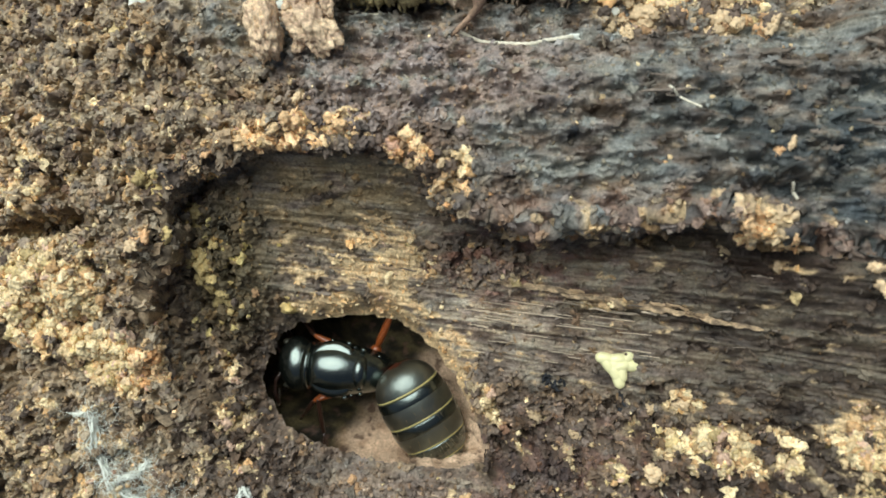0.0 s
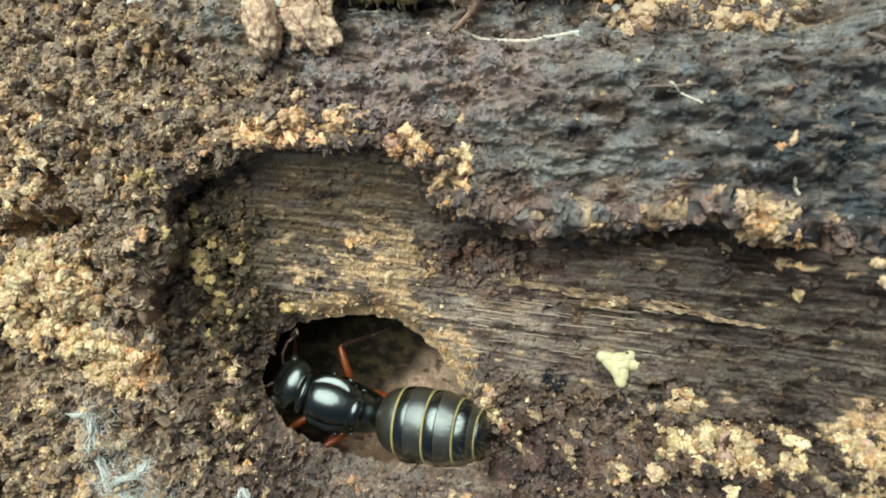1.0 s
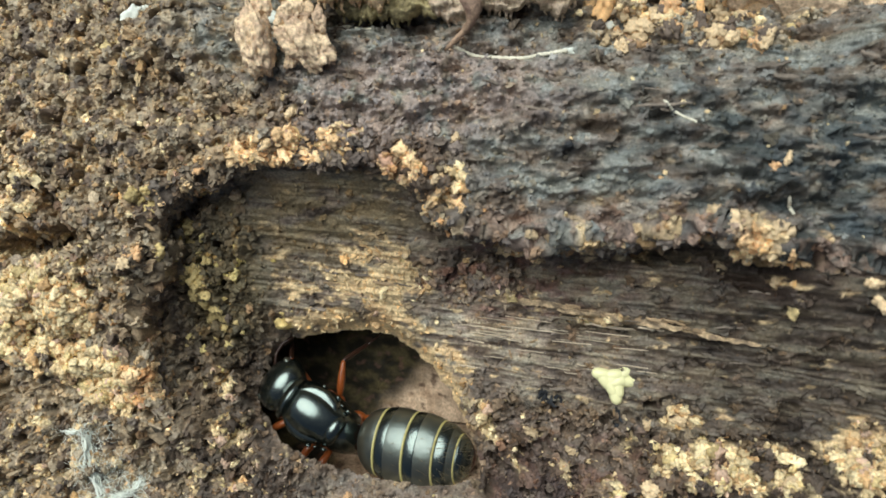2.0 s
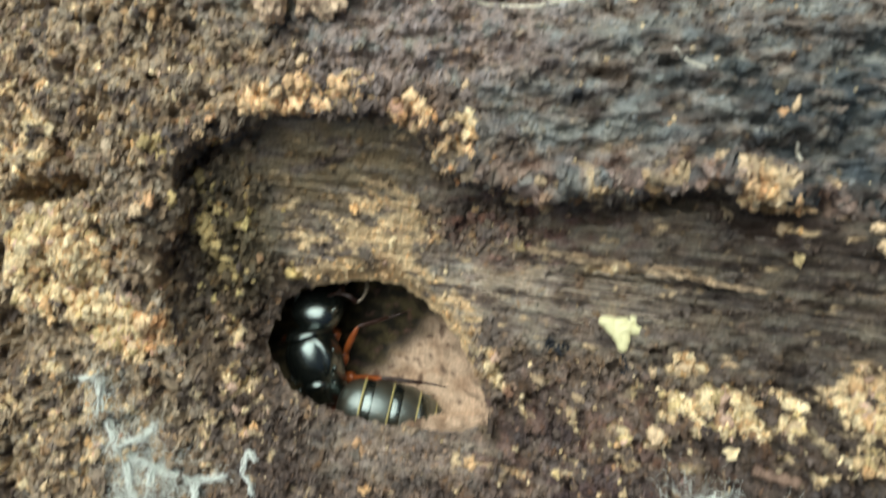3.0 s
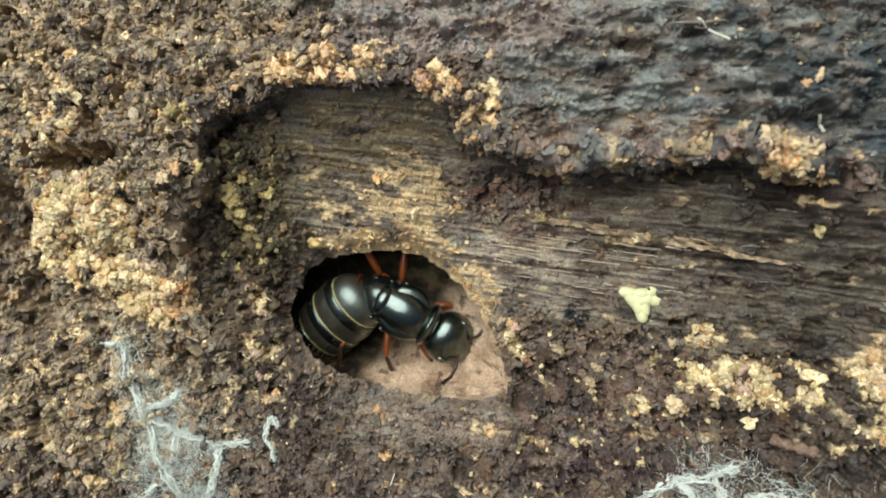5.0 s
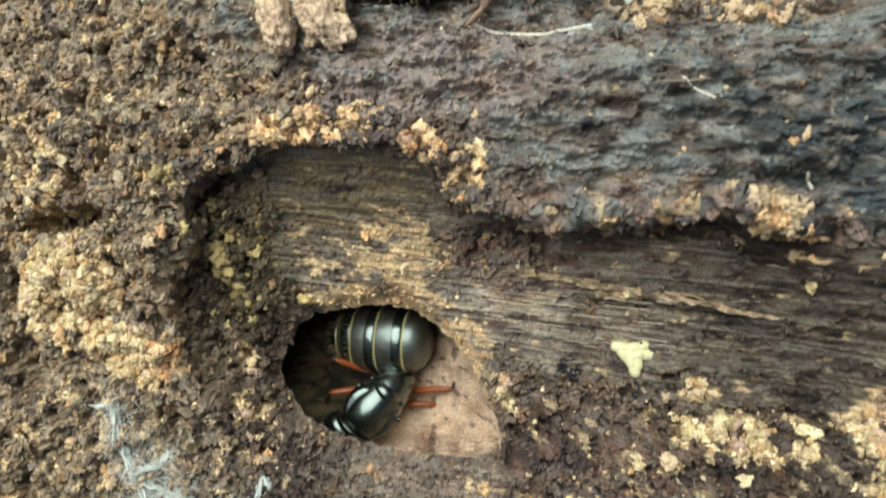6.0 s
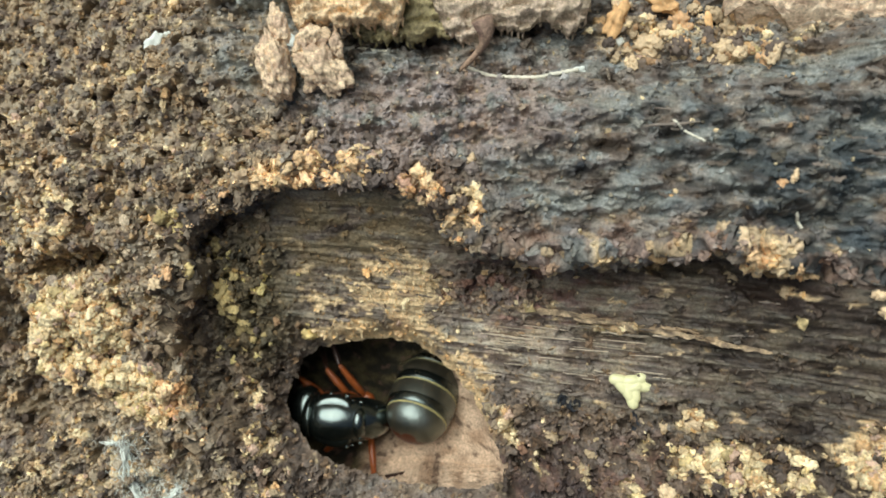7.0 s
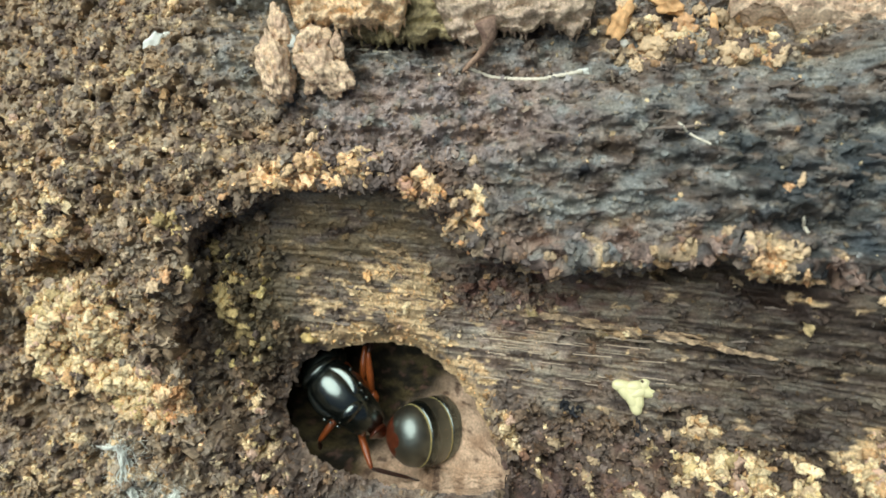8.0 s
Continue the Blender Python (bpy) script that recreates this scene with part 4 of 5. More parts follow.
def splinters():
    rng = random.Random(12)
    pale = crumb_material("pale_splinter", (0.42, 0.30, 0.18))
    grey = crumb_material("grey_splinter", (0.24, 0.20, 0.16))
    meshes = {}
    for nm, mat in (("pale", pale), ("grey", grey)):
        meshes[nm] = [splinter_mesh(k, rng.uniform(1.4, 3.6), rng.uniform(0.22, 0.5)) for k in range(6)]
        for me in meshes[nm]:
            me.materials.append(mat)
    label = {"pale": "pale torn splinter along the wood grain", "grey": "grey weathered splinter along the wood grain"}

    def lay(kind, x, y, turn, k, size=1.0):
        ob = new("splinter", meshes[kind][k])
        ob.matrix_basis = mm_pose(x, y, ground_z(x, y) + 0.02, rng.uniform(-15, 15), rng.uniform(-4, 4), turn) @ Matrix.Diagonal((size, size, size, 1))
        tagged(ob, label[kind], "splinter", "splinters along the grain")

    for k in range(10):     # the torn strip in the groove
        lay("pale", 9.5 + k * 0.85 + rng.uniform(-0.3, 0.3), -3.0 - k * 0.13 + rng.uniform(-0.25, 0.25), GRAIN + rng.uniform(-10, 6), k % 6, rng.uniform(0.6, 1.0))
    bright = crumb_material("bright_splinter", (0.66, 0.56, 0.42))
    fine = [splinter_mesh(k + 20, rng.uniform(2.2, 4.6), rng.uniform(0.2, 0.32)) for k in range(6)]
    for me in fine:
        me.materials.append(bright)
    soot = crumb_material("black_fleck", (0.030, 0.034, 0.040))
    specks = [splinter_mesh(k + 40, rng.uniform(0.5, 0.9), rng.uniform(0.2, 0.3)) for k in range(4)]
    for me in specks:
        me.materials.append(soot)
    for k in range(16):     # black flecks between the grain lines
        ob = new("black_fleck", specks[k % 4])
        cx, cy = ((7.5, -9.0), (12.2, -10.6))[k % 3 == 2]
        x, y = cx + rng.gauss(0, 0.4), cy + rng.gauss(0, 0.3)
        ob.matrix_basis = mm_pose(x, y, ground_z(x, y) + 0.08, rng.uniform(-20, 20), rng.uniform(-20, 20), rng.uniform(0, 180))
        tagged(ob, "tiny black fleck of decay on the bare wood", "fleck", "black flecks on the wood")
    for k in range(44):     # thin bright scratches
        ob = new("splinter", fine[k % 6])
        x, y = rng.uniform(2.0, 14), rng.uniform(-9.0, -3.4) if k % 2 else rng.uniform(-5.6, -3.8)
        ob.matrix_basis = mm_pose(x, y, ground_z(x, y) + 0.06, 0, rng.uniform(-2, 2), GRAIN + rng.uniform(-3, 1.5)) @ Matrix.Diagonal((rng.uniform(0.5, 1.2), rng.uniform(0.25, 0.6), 0.5, 1))
        tagged(ob, label["pale"], "splinter", "splinters along the grain")
    for k in range(20):
        lay("grey", rng.uniform(2, 22), rng.uniform(-9, -1.5), GRAIN + rng.uniform(-8, 8), k % 6, rng.uniform(0.4, 0.9))
    for k in range(14):
        lay("pale" if rng.random() < 0.7 else "grey", rng.uniform(-10, -1), rng.uniform(-4.3, 1), -3 + rng.uniform(-8, 8), k % 6, rng.uniform(0.4, 0.8))
    chip = crumb_material("orange_chip", (0.72, 0.44, 0.20))
    for x, y, turn, size in ((11.0, 17.1, 68, 0.95), (14.2, 18.0, -22, 1.0), (16.9, 16.4, 100, 0.45), (19.4, 16.9, 10, 0.6)):
        bm = bmesh.new()
        for v in ball(bm, (0, 0, 0), (1.45 * size, 0.6 * size, 0.45 * size), (0, 0, 0), 4):
            v.co += v.co * (0.9 * noise.noise(v.co * 1.6 + Vector((x, y, 0)))) + Vector((0.5, 1, 1)) * 0.13 * noise.noise(Vector((v.co.x * 1.2, v.co.y * 5, v.co.z * 5)))
        ob = part("wood_chip", bm, chip)
        ob.matrix_basis = mm_pose(x, y, ground_z(x, y) + 0.55, 10, -8, turn)
        tagged(ob, "orange-tan chip of wood on the heap", "wood chip", "chips on the heap")
    for k in range(30):
        lay("grey", rng.uniform(2, 27), rng.uniform(3.5, 12), -4 + rng.uniform(-14, 14), k % 6, rng.uniform(0.5, 1.1))


splinters()


def torn_strip(x0, y0, length, width, turn, seed, label):
    """A thin torn sheet of pale wood lifting along the grain, with a ragged lower edge."""
    ob = tagged(new("torn_strip"), label, "splinter")
    ob.matrix_basis = mm_pose(x0, y0, ground_z(x0, y0) + 0.12, 0, 0, turn)
    n, m = 90, 7
    f = np.linspace(0, 1, n)
    taper = np.sin(np.pi * np.clip(f, 0.02, 0.98)) ** 0.45
    low = -width * taper * (0.55 + 0.5 * fbm(f * length / 1.1, 0 * f + seed, 4, 75))
    high = width * taper * (0.35 + 0.3 * fbm(f * length / 1.6, 0 * f + seed + 5, 3, 76))
    c, d = math.cos(radians(turn)), math.sin(radians(turn))
    bm = bmesh.new()
    tops, unders = [], []
    for j in range(m):
        y = low + (high - low) * j / (m - 1)
        x = (f - 0.5) * length
        ground = np.array([ground_z(x0 + a * c - b * d, y0 + a * d + b * c) for a, b in zip(x, y)]) - ground_z(x0, y0)
        ground = np.convolve(np.pad(ground, 4, mode="edge"), np.ones(9) / 9, "valid")
        z = ground + 0.10 + 0.28 * (1 - j / (m - 1)) + 0.08 * fbm(x / 2.5, y / 0.12, 3, 77)
        tops.append([bm.verts.new(p) for p in zip(x, y, z)])
        unders.append([bm.verts.new(p) for p in zip(x, y, z - 0.16)])
    for j in range(m - 1):
        for i in range(n - 1):
            bm.faces.new((tops[j][i], tops[j][i + 1], tops[j + 1][i + 1], tops[j + 1][i]))
            bm.faces.new((unders[j][i], unders[j + 1][i], unders[j + 1][i + 1], unders[j][i + 1]))
    ring = [(r, k) for r in (0, m - 1) for k in range(n - 1)]
    for r, k in ring:
        bm.faces.new((tops[r][k], unders[r][k], unders[r][k + 1], tops[r][k + 1]))
    for k in (0, n - 1):
        for j in range(m - 1):
            bm.faces.new((tops[j][k], tops[j + 1][k], unders[j + 1][k], unders[j][k]))
    tinted_part("sheet", bm, ob, ((0.56, 0.42, 0.26), (0.24, 0.18, 0.12)))


torn_strip(12.0, -3.55, 8.2, 0.62, -8, 1, "pale torn strip of wood lifting along the grain")
torn_strip(17.6, -4.55, 4.4, 0.4, -11, 8, "thin pale torn strip along the grain")
torn_strip(6.0, -2.5, 6.0, 0.5, -7, 15, "reddish-brown torn strip of wood along the grain")


def stick():
    ob = tagged(new("twig"), "short brown twig half sunk in the wood crumbs", "twig")
    ob.matrix_basis = mm_pose(20.3, -16.2, ground_z(20.3, -16.2) + 0.25, 0, 0, -22)
    bm = bmesh.new()
    pts = [(x, 0.12 * math.sin(x * 1.4), 0.08 * math.cos(x)) for x in np.linspace(-1.9, 1.9, 16)]
    tube(bm, pts, [0.34 + 0.07 * math.sin(k * 1.9) for k in range(16)], 12)
    for v in bm.verts:
        v.co += Vector((0, 1, 1)) * 0.09 * noise.noise(v.co * 3)
    tinted_part("stem", bm, ob, ((0.30, 0.20, 0.14), (0.17, 0.11, 0.08)))


stick()


def strand(name, label, points, radius, material, lift=0.15):
    ob = tagged(new(name), label, "fibre")
    x0, y0 = points[0]
    z0 = ground_z(x0, y0)
    ob.matrix_basis = mm_pose(x0, y0, z0)
    path = []
    for (ax, ay), (bx, by) in zip(points, points[1:]):
        for f in np.linspace(0, 1, 9)[:-1]:
            path.append((ax + (bx - ax) * f, ay + (by - ay) * f))
    path.append(points[-1])
    hs = np.array([ground_z(x, y) for x, y in path])
    hs = np.convolve(np.pad(hs, 3, mode="edge"), np.ones(7) / 7, "valid") + lift
    bm = bmesh.new()
    tube(bm, [(x - x0, y - y0, h - z0) for (x, y), h in zip(path, hs)], [radius * (0.8 + 0.4 * math.sin(k * 1.3) ** 2) for k in range(len(path))], 7)
    part("thread", bm, material, ob)


strand("plant_fibre", "long pale plant fibre lying across the wood", [(0.9, 14.2), (1.9, 13.85), (3.1, 13.5), (4.6, 13.3), (6.0, 13.2), (7.2, 13.35), (8.2, 13.5)], 0.13, FIBRE)
strand("plant_fibre", "short pale fibre on the grey wood", [(13.2, 9.6), (13.7, 9.1), (14.3, 8.6), (14.9, 8.2)], 0.08, FIBRE)
strand("plant_fibre", "short bright fibre on the dark ridge", [(19.9, 3.9), (20.1, 3.4), (20.3, 2.9)], 0.11, FIBRE)
strand("plant_fibre", "thin pale fibre on the crumbly wood", [(-6.6, 16.2), (-5.4, 15.9), (-4.3, 15.6)], 0.12, FIBRE)
strand("plant_fibre", "thin pale fibre on the dark wood", [(-5.1, -20.4), (-5.4, -21.3), (-5.6, -22.2)], 0.05, FIBRE)


# ------------------------------------------------------------------ fungus threads
def fungus(name, label, spine, cloud, threads, seed, reach):
    """White threads: a few strong cords along the spine, and a fine net round it."""
    ob = tagged(new(name), label, "fungus")
    x0, y0 = spine[0][0]
    z0 = ground_z(x0, y0)
    ob.matrix_basis = mm_pose(x0, y0, z0)
    rng = random.Random(seed)
    cords, net = bmesh.new(), bmesh.new()

    def add(bm, a, b, radius, wander, lift):
        n = max(5, int((Vector(b) - Vector(a)).length / 0.28))
        side_way = Vector((-(b[1] - a[1]), b[0] - a[0])).normalized() if (Vector(b) - Vector(a)).length > 0.01 else Vector((1, 0))
        off, pts = rng.uniform(0, 99), []
        for k in range(n + 1):
            f = k / n
            w = wander * (noise.noise(Vector((off, f * 3.5, 0))) + 0.4 * noise.noise(Vector((off, f * 11, 5))))
            x, y = a[0] + (b[0] - a[0]) * f + side_way.x * w, a[1] + (b[1] - a[1]) * f + side_way.y * w
            pts.append((x, y))
        hs = np.array([ground_z(*p) for p in pts])
        hs = np.convolve(np.pad(hs, 4, mode="edge"), np.ones(9) / 9, "valid") + lift
        tube(bm, [(p[0] - x0, p[1] - y0, h - z0) for p, h in zip(pts, hs)], [radius * (0.55 + 0.9 * math.sin(math.pi * min(max(k / n, 0.05), 0.95)) * rng.uniform(0.6, 1)) for k in range(n + 1)], 5)

    for line in spine:
        for a, b in zip(line, line[1:]):
            for k in range(14):
                w = 0.30 * reach
                add(cords, (a[0] + rng.uniform(-w, w), a[1] + rng.uniform(-w, w)), (b[0] + rng.uniform(-w, w), b[1] + rng.uniform(-w, w)), rng.uniform(0.022, 0.062), 0.35, rng.uniform(0.3, 0.75))
            for k in range(int(42 * reach * min(1.0, threads + 0.3))):
                f = rng.random()
                p = (a[0] + (b[0] - a[0]) * f, a[1] + (b[1] - a[1]) * f)
                t = math.atan2(b[1] - a[1], b[0] - a[0]) + rng.choice((0, math.pi)) + rng.gauss(0, 0.55)
                d = rng.uniform(0.5, 2.2) * reach
                add(net, p, (p[0] + d * math.cos(t), p[1] + d * math.sin(t)), rng.uniform(0.006, 0.014), 0.35, rng.uniform(0.25, 0.8))
    for cx, cy, rad, count in cloud:
        for k in range(int(count * threads * 6.0)):
            t, u, d = rng.uniform(0, 6.28), rng.uniform(0, 6.28), rad * math.sqrt(rng.random())
            a = (cx + d * math.cos(t), cy + d * math.sin(t))
            e = rng.uniform(0.8, 3.0)
            add(net, a, (a[0] + e * math.cos(u), a[1] + e * math.sin(u)), rng.uniform(0.005, 0.012), 1.0, rng.uniform(0.1, 0.7))
    tagged(part("mycelium", cords, FUNGUS, ob), kind="stuff")
    tagged(part("fuzz", net, FUNGUS, ob), kind="stuff")


fungus("fungal_web", "white cobwebby fungus threads spreading over dark wood",
       [[(-27.3, -12.2), (-25.4, -11.8), (-25.0, -14.3), (-23.6, -17.2), (-21.5, -18.4), (-18.2, -19.2), (-16.1, -18.9)], [(-23.6, -17.2), (-23.2, -20.0), (-21.0, -23.5), (-20.4, -26)],
        [(-18.2, -19.2), (-18.4, -21.2), (-19.0, -23.3), (-19.4, -25.5)], [(-23.4, -16.4), (-22.0, -16.2), (-21.4, -15.4)], [(-21.5, -18.4), (-21.8, -21.0), (-24.0, -23.4), (-25.0, -26)]],
       [(-22.4, -19.5, 2.2, 60), (-22.6, -23.0, 2.8, 90), (-19.6, -23.6, 1.5, 60), (-25.2, -12.8, 0.9, 8), (-24.6, -15.0, 0.8, 18), (-23.2, -17.4, 1.1, 40), (-19.8, -18.9, 1.1, 30)], 0.8, 1, 0.8)
fungus("fungal_web", "white branching fungus cords on dark wood",
       [[(9.4, -23.4), (10.2, -21.6), (11.5, -20.2), (13.3, -18.8), (15.4, -18.4), (16.8, -17.7)], [(15.4, -18.4), (16.1, -20.2), (17.4, -19.4), (18.9, -19.1), (21.1, -19.7)],
        [(13.3, -18.8), (14.4, -19.8), (16.1, -20.2)], [(21.5, -19.9), (23.9, -20.4), (26.0, -21.1), (28.0, -20.2)]],
       [(15.6, -19.0, 1.7, 110), (19.5, -19.5, 1.2, 50), (24.0, -20.5, 1.2, 40)], 0.3, 2, 0.7)
fungus("fungal_web", "small curled tuft of white fungus thread", [[(-14.3, -17.0), (-14.9, -18.6), (-14.2, -19.4), (-14.1, -20.3)], [(-14.3, -17.0), (-13.8, -17.7)]], [], 1.0, 3, 0.35)


def fleck(x, y, lift, size, turn):
    """A small solid white flake of fungus."""
    ob = tagged(new("white_fleck"), "small bluish-white flake on the rotten wood", "flake")
    ob.matrix_basis = mm_pose(x, y, ground_z(x, y) + lift, 20, 10, turn)
    bm = bmesh.new()
    for v in ball(bm, (0, 0, 0), (size, size * 0.62, size * 0.3), (0, 0, 0), 3):
        v.co += v.co * 0.7 * noise.noise(v.co * 2.4 + Vector((x, y, 0)))
    part("flake", bm, FUNGUS, ob)


fleck(-21.1, 17.4, 0.35, 0.75, 50)
fleck(-20.5, 18.0, 0.3, 0.35, 20)
fleck(-11.2, 17.0, 2.6, 0.6, -40)
fleck(8.4, 13.5, 0.2, 0.4, 0)
fleck(11.2, 15.6, 0.4, 0.45, 15)
fleck(18.2, 17.4, 0.8, 0.4, 15)



# ------------------------------------------------------------------ eggs
def egg_cluster():
    ob = tagged(new("egg_cluster"), "pale yellow glossy ant eggs stuck together on the wood", "ant eggs")
    x0, y0 = 11.6, -7.9
    ob.matrix_basis = mm_pose(x0, y0, ground_z(x0, y0) + 0.15)
    bm = bmesh.new()
    ball(bm, (0.1, 0.1, 0.32), (0.85, 0.62, 0.40), (0, 0, -25), 4)
    part("egg", bm, EGG, ob)
    for x, y, z, turn, tilt in ((-0.66, 0.52, 0.32, -14, 0), (-0.48, 0.14, 0.34, -52, 0), (0.12, 0.46, 0.36, 4, 0), (0.78, 0.56, 0.30, 32, 0), (0.92, 0.08, 0.30, -10, 0),
                                (0.3, 0.02, 0.40, 18, 0), (-0.06, -0.32, 0.36, -62, 0), (0.36, -0.42, 0.36, -82, 0), (0.2, -0.82, 0.30, -74, 0)):
        bm = bmesh.new()
        loft(bm, rounded([(-0.72, 0.01, 0.01, 0), (-0.68, 0.18, 0.15, 0), (-0.45, 0.36, 0.30, 0), (0, 0.42, 0.36, 0), (0.45, 0.37, 0.31, 0), (0.68, 0.18, 0.15, 0), (0.72, 0.01, 0.01, 0)], 4), 20)
        egg = part("egg", bm, EGG, ob)
        egg.matrix_basis = mm_pose(x, y, z, 0, tilt, turn)


egg_cluster()


# ------------------------------------------------------------------ the ant
ANT_SIZE = 1.12


def ant():
    body = tagged(new("ant"), "large glossy black queen ant with red-brown legs", "ant")
    bm = bmesh.new()
    loft(bm, rounded([(2.55, 0.35, 0.4, -0.35), (2.42, 0.8, 0.8, -0.3), (2.1, 1.2, 1.2, -0.2), (1.4, 1.5, 1.6, -0.1), (0.2, 1.62, 1.7, -0.1), (-1.0, 1.42, 1.5, -0.2), (-2.0, 1.2, 1.25, -0.4), (-2.7, 0.85, 0.95, -0.7), (-3.0, 0.35, 0.4, -0.9)]), 36)
    part("thorax", bm, CHITIN, body)
    bm = bmesh.new()
    loft(bm, rounded([(2.66, 0.3, 0.35, -0.2), (2.58, 0.85, 0.85, -0.05), (2.36, 1.25, 1.2, 0.05), (2.12, 1.42, 1.3, 0.12), (1.98, 1.36, 1.25, 0.12), (1.9, 1.0, 1.0, 0.1)]), 36)
    part("pronotum", bm, CHITIN, body)
    bm = bmesh.new()
    loft(bm, rounded([(2.1, 0.05, 0.05, 0.7), (2.0, 0.75, 0.55, 0.6), (1.4, 1.45, 1.2, 0.45), (0.5, 1.72, 1.5, 0.35), (-0.2, 1.6, 1.45, 0.35), (-0.65, 1.25, 1.1, 0.45), (-0.8, 0.05, 0.05, 0.9)]), 36)
    for v in bm.verts:      # the shield is flat on top
        if v.co.z > 0.7:
            v.co.z = 0.7 + 0.24 * (1 - math.exp(-(v.co.z - 0.7) / 0.24)) + 0.10 * v.co.z
    part("scutum", bm, CHITIN, body)
    bm = bmesh.new()
    loft(bm, rounded([(-0.72, 0.05, 0.05, 0.8), (-0.8, 0.7, 0.6, 0.7), (-1.15, 1.0, 0.85, 0.6), (-1.55, 0.8, 0.7, 0.55), (-1.7, 0.05, 0.05, 0.7)]), 30)
    part("scutellum", bm, CHITIN, body)
    bm = bmesh.new()
    loft(bm, rounded([(-1.62, 0.05, 0.05, 0.4), (-1.72, 0.85, 0.5, 0.3), (-1.95, 0.95, 0.6, 0.2), (-2.2, 0.75, 0.5, 0.05), (-2.3, 0.05, 0.05, 0.1)]), 30)
    part("metanotum", bm, CHITIN, body)
    for s in (-1, 1):     # scars of the shed wings
        for x, y, z, r in ((0.75, 1.66, 0.35, 0.14), (-0.35, 1.62, 0.62, 0.17), (-0.75, 1.42, 0.75, 0.10), (-1.25, 1.30, 0.62, 0.15), (-2.15, 0.95, 0.1, 0.12)):
            bm = bmesh.new()
            ball(bm, (x, s * y, z), (r * 1.2, r * 0.7, r), (0, 0, s * 20), 2)
            part("wing_scar", bm, CHITIN, body)
    bm = bmesh.new()
    loft(bm, rounded([(-2.75, 0.25, 0.3, -1.0), (-2.92, 0.5, 0.7, -0.8), (-3.12, 0.62, 0.95, -0.55), (-3.32, 0.45, 0.6, -0.8), (-3.6, 0.25, 0.3, -1.0)]), 24)
    part("petiole", bm, WAIST, body)

    # head, turning at the neck
    bm = bmesh.new()
    loft(bm, rounded([(-0.15, 0.3, 0.3, 0), (0.05, 0.95, 0.75, 0.02), (0.5, 1.6, 1.15, 0.05), (1.2, 1.88, 1.32, 0.05), (2.0, 1.8, 1.25, -0.02), (2.8, 1.45, 0.95, -0.15), (3.3, 1.05, 0.6, -0.28), (3.5, 0.5, 0.3, -0.35)]), 36)
    head = part("head", bm, CHITIN, body)
    for s in (-1, 1):
        bm = bmesh.new()
        ball(bm, (1.75, s * 1.5, 0.62), (0.36, 0.22, 0.32), (0, 0, s * 10), 3)
        part("eye", bm, BROWN_CHITIN, head)
        bm = bmesh.new()
        tube(bm, [(3.1, s * 0.75, -0.3), (3.6, s * 0.75, -0.38), (4.0, s * 0.5, -0.42), (4.2, s * 0.12, -0.42)], [0.34, 0.34, 0.26, 0.08], 12)
        part("mandible", bm, DARK_LEG, head)
        bm = bmesh.new()
        tube(bm, [(2.5, s * 0.55, 0.75), (2.9, s * 1.3, 1.05), (3.0, s * 2.1, 1.05), (2.8, s * 2.9, 0.8)], [0.11, 0.11, 0.13, 0.15], 9)
        antenna = part("antenna", bm, DARK_LEG, head)
        bm = bmesh.new()
        pts = [(2.8, 2.9, 0.8), (3.2, 3.05, 0.7), (3.7, 3.0, 0.5), (4.2, 2.8, 0.25), (4.7, 2.5, 0.0), (5.1, 2.15, -0.2)]
        tube(bm, [(x, s * y, z) for x, y, z in pts], [0.10, 0.11, 0.12, 0.12, 0.11, 0.06], 9)
        part("antenna_tip", bm, ANTENNA, antenna, "feeler tip, its white glints put into a pale colour")

    # gaster, turning behind the petiole
    seams = [0.0, -1.9, -4.15, -6.3, -7.7, -8.6]

    def girth(x):
        f = min(max(-x / 8.7, 0.0), 1.0)
        return max((1 - abs(2 * f ** 0.86 - 1) ** 2.6), 0.0004) ** 0.47

    bm = bmesh.new()
    loft(bm, [(x, 2.3 * girth(x) + 0.03, 2.05 * girth(x) + 0.03, 0.25 - 0.012 * x * x * 0.3) for x in np.linspace(-0.02, -8.68, 60)], 36)
    gaster = part("gaster", bm, BELLY, body, "banded black-brown abdomen")
    for k, (a, b) in enumerate(zip(seams, seams[1:])):
        bm = bmesh.new()
        rows = []
        for f in np.linspace(0.0, 1, 15):
            x = a + (b - a) * f - 0.05
            g = girth(x)
            puff = 1.0 + 0.055 * math.sin(math.pi * (0.15 + 0.72 * f)) - 0.05 * (f < 0.02)
            rows.append((x, 2.44 * g * puff, 2.0 * g * puff, 0.48 - 0.0036 * x * x))
        loft(bm, rows, 44)
        part("tergite", bm, BROWN_CHITIN, gaster)
        if k < 4:
            bm = bmesh.new()
            x = b - 0.02
            loft(bm, [(x + dx, 2.44 * girth(x) * s, 2.0 * girth(x) * s, 0.48 - 0.0036 * x * x) for dx, s in ((0.08, 1.02), (0.05, 1.03), (0.0, 1.032), (-0.05, 1.018), (-0.07, 0.98))], 44)
            part("pale_seam", bm, BAND, gaster, "pale yellow seam")
            bm = bmesh.new()
            loft(bm, [(b - 0.12 + dx, 2.44 * girth(b - 0.12 + dx) * s, 2.0 * girth(b - 0.12 + dx) * s, 0.48 - 0.0036 * b * b) for dx, s in ((-0.02, 1.03), (-0.1, 1.04), (-0.4, 1.05), (-0.72, 1.052), (-0.86, 1.03))], 44)
            part("dark_band", bm, CHITIN, gaster, "glossy black band")
    rng = random.Random(6)
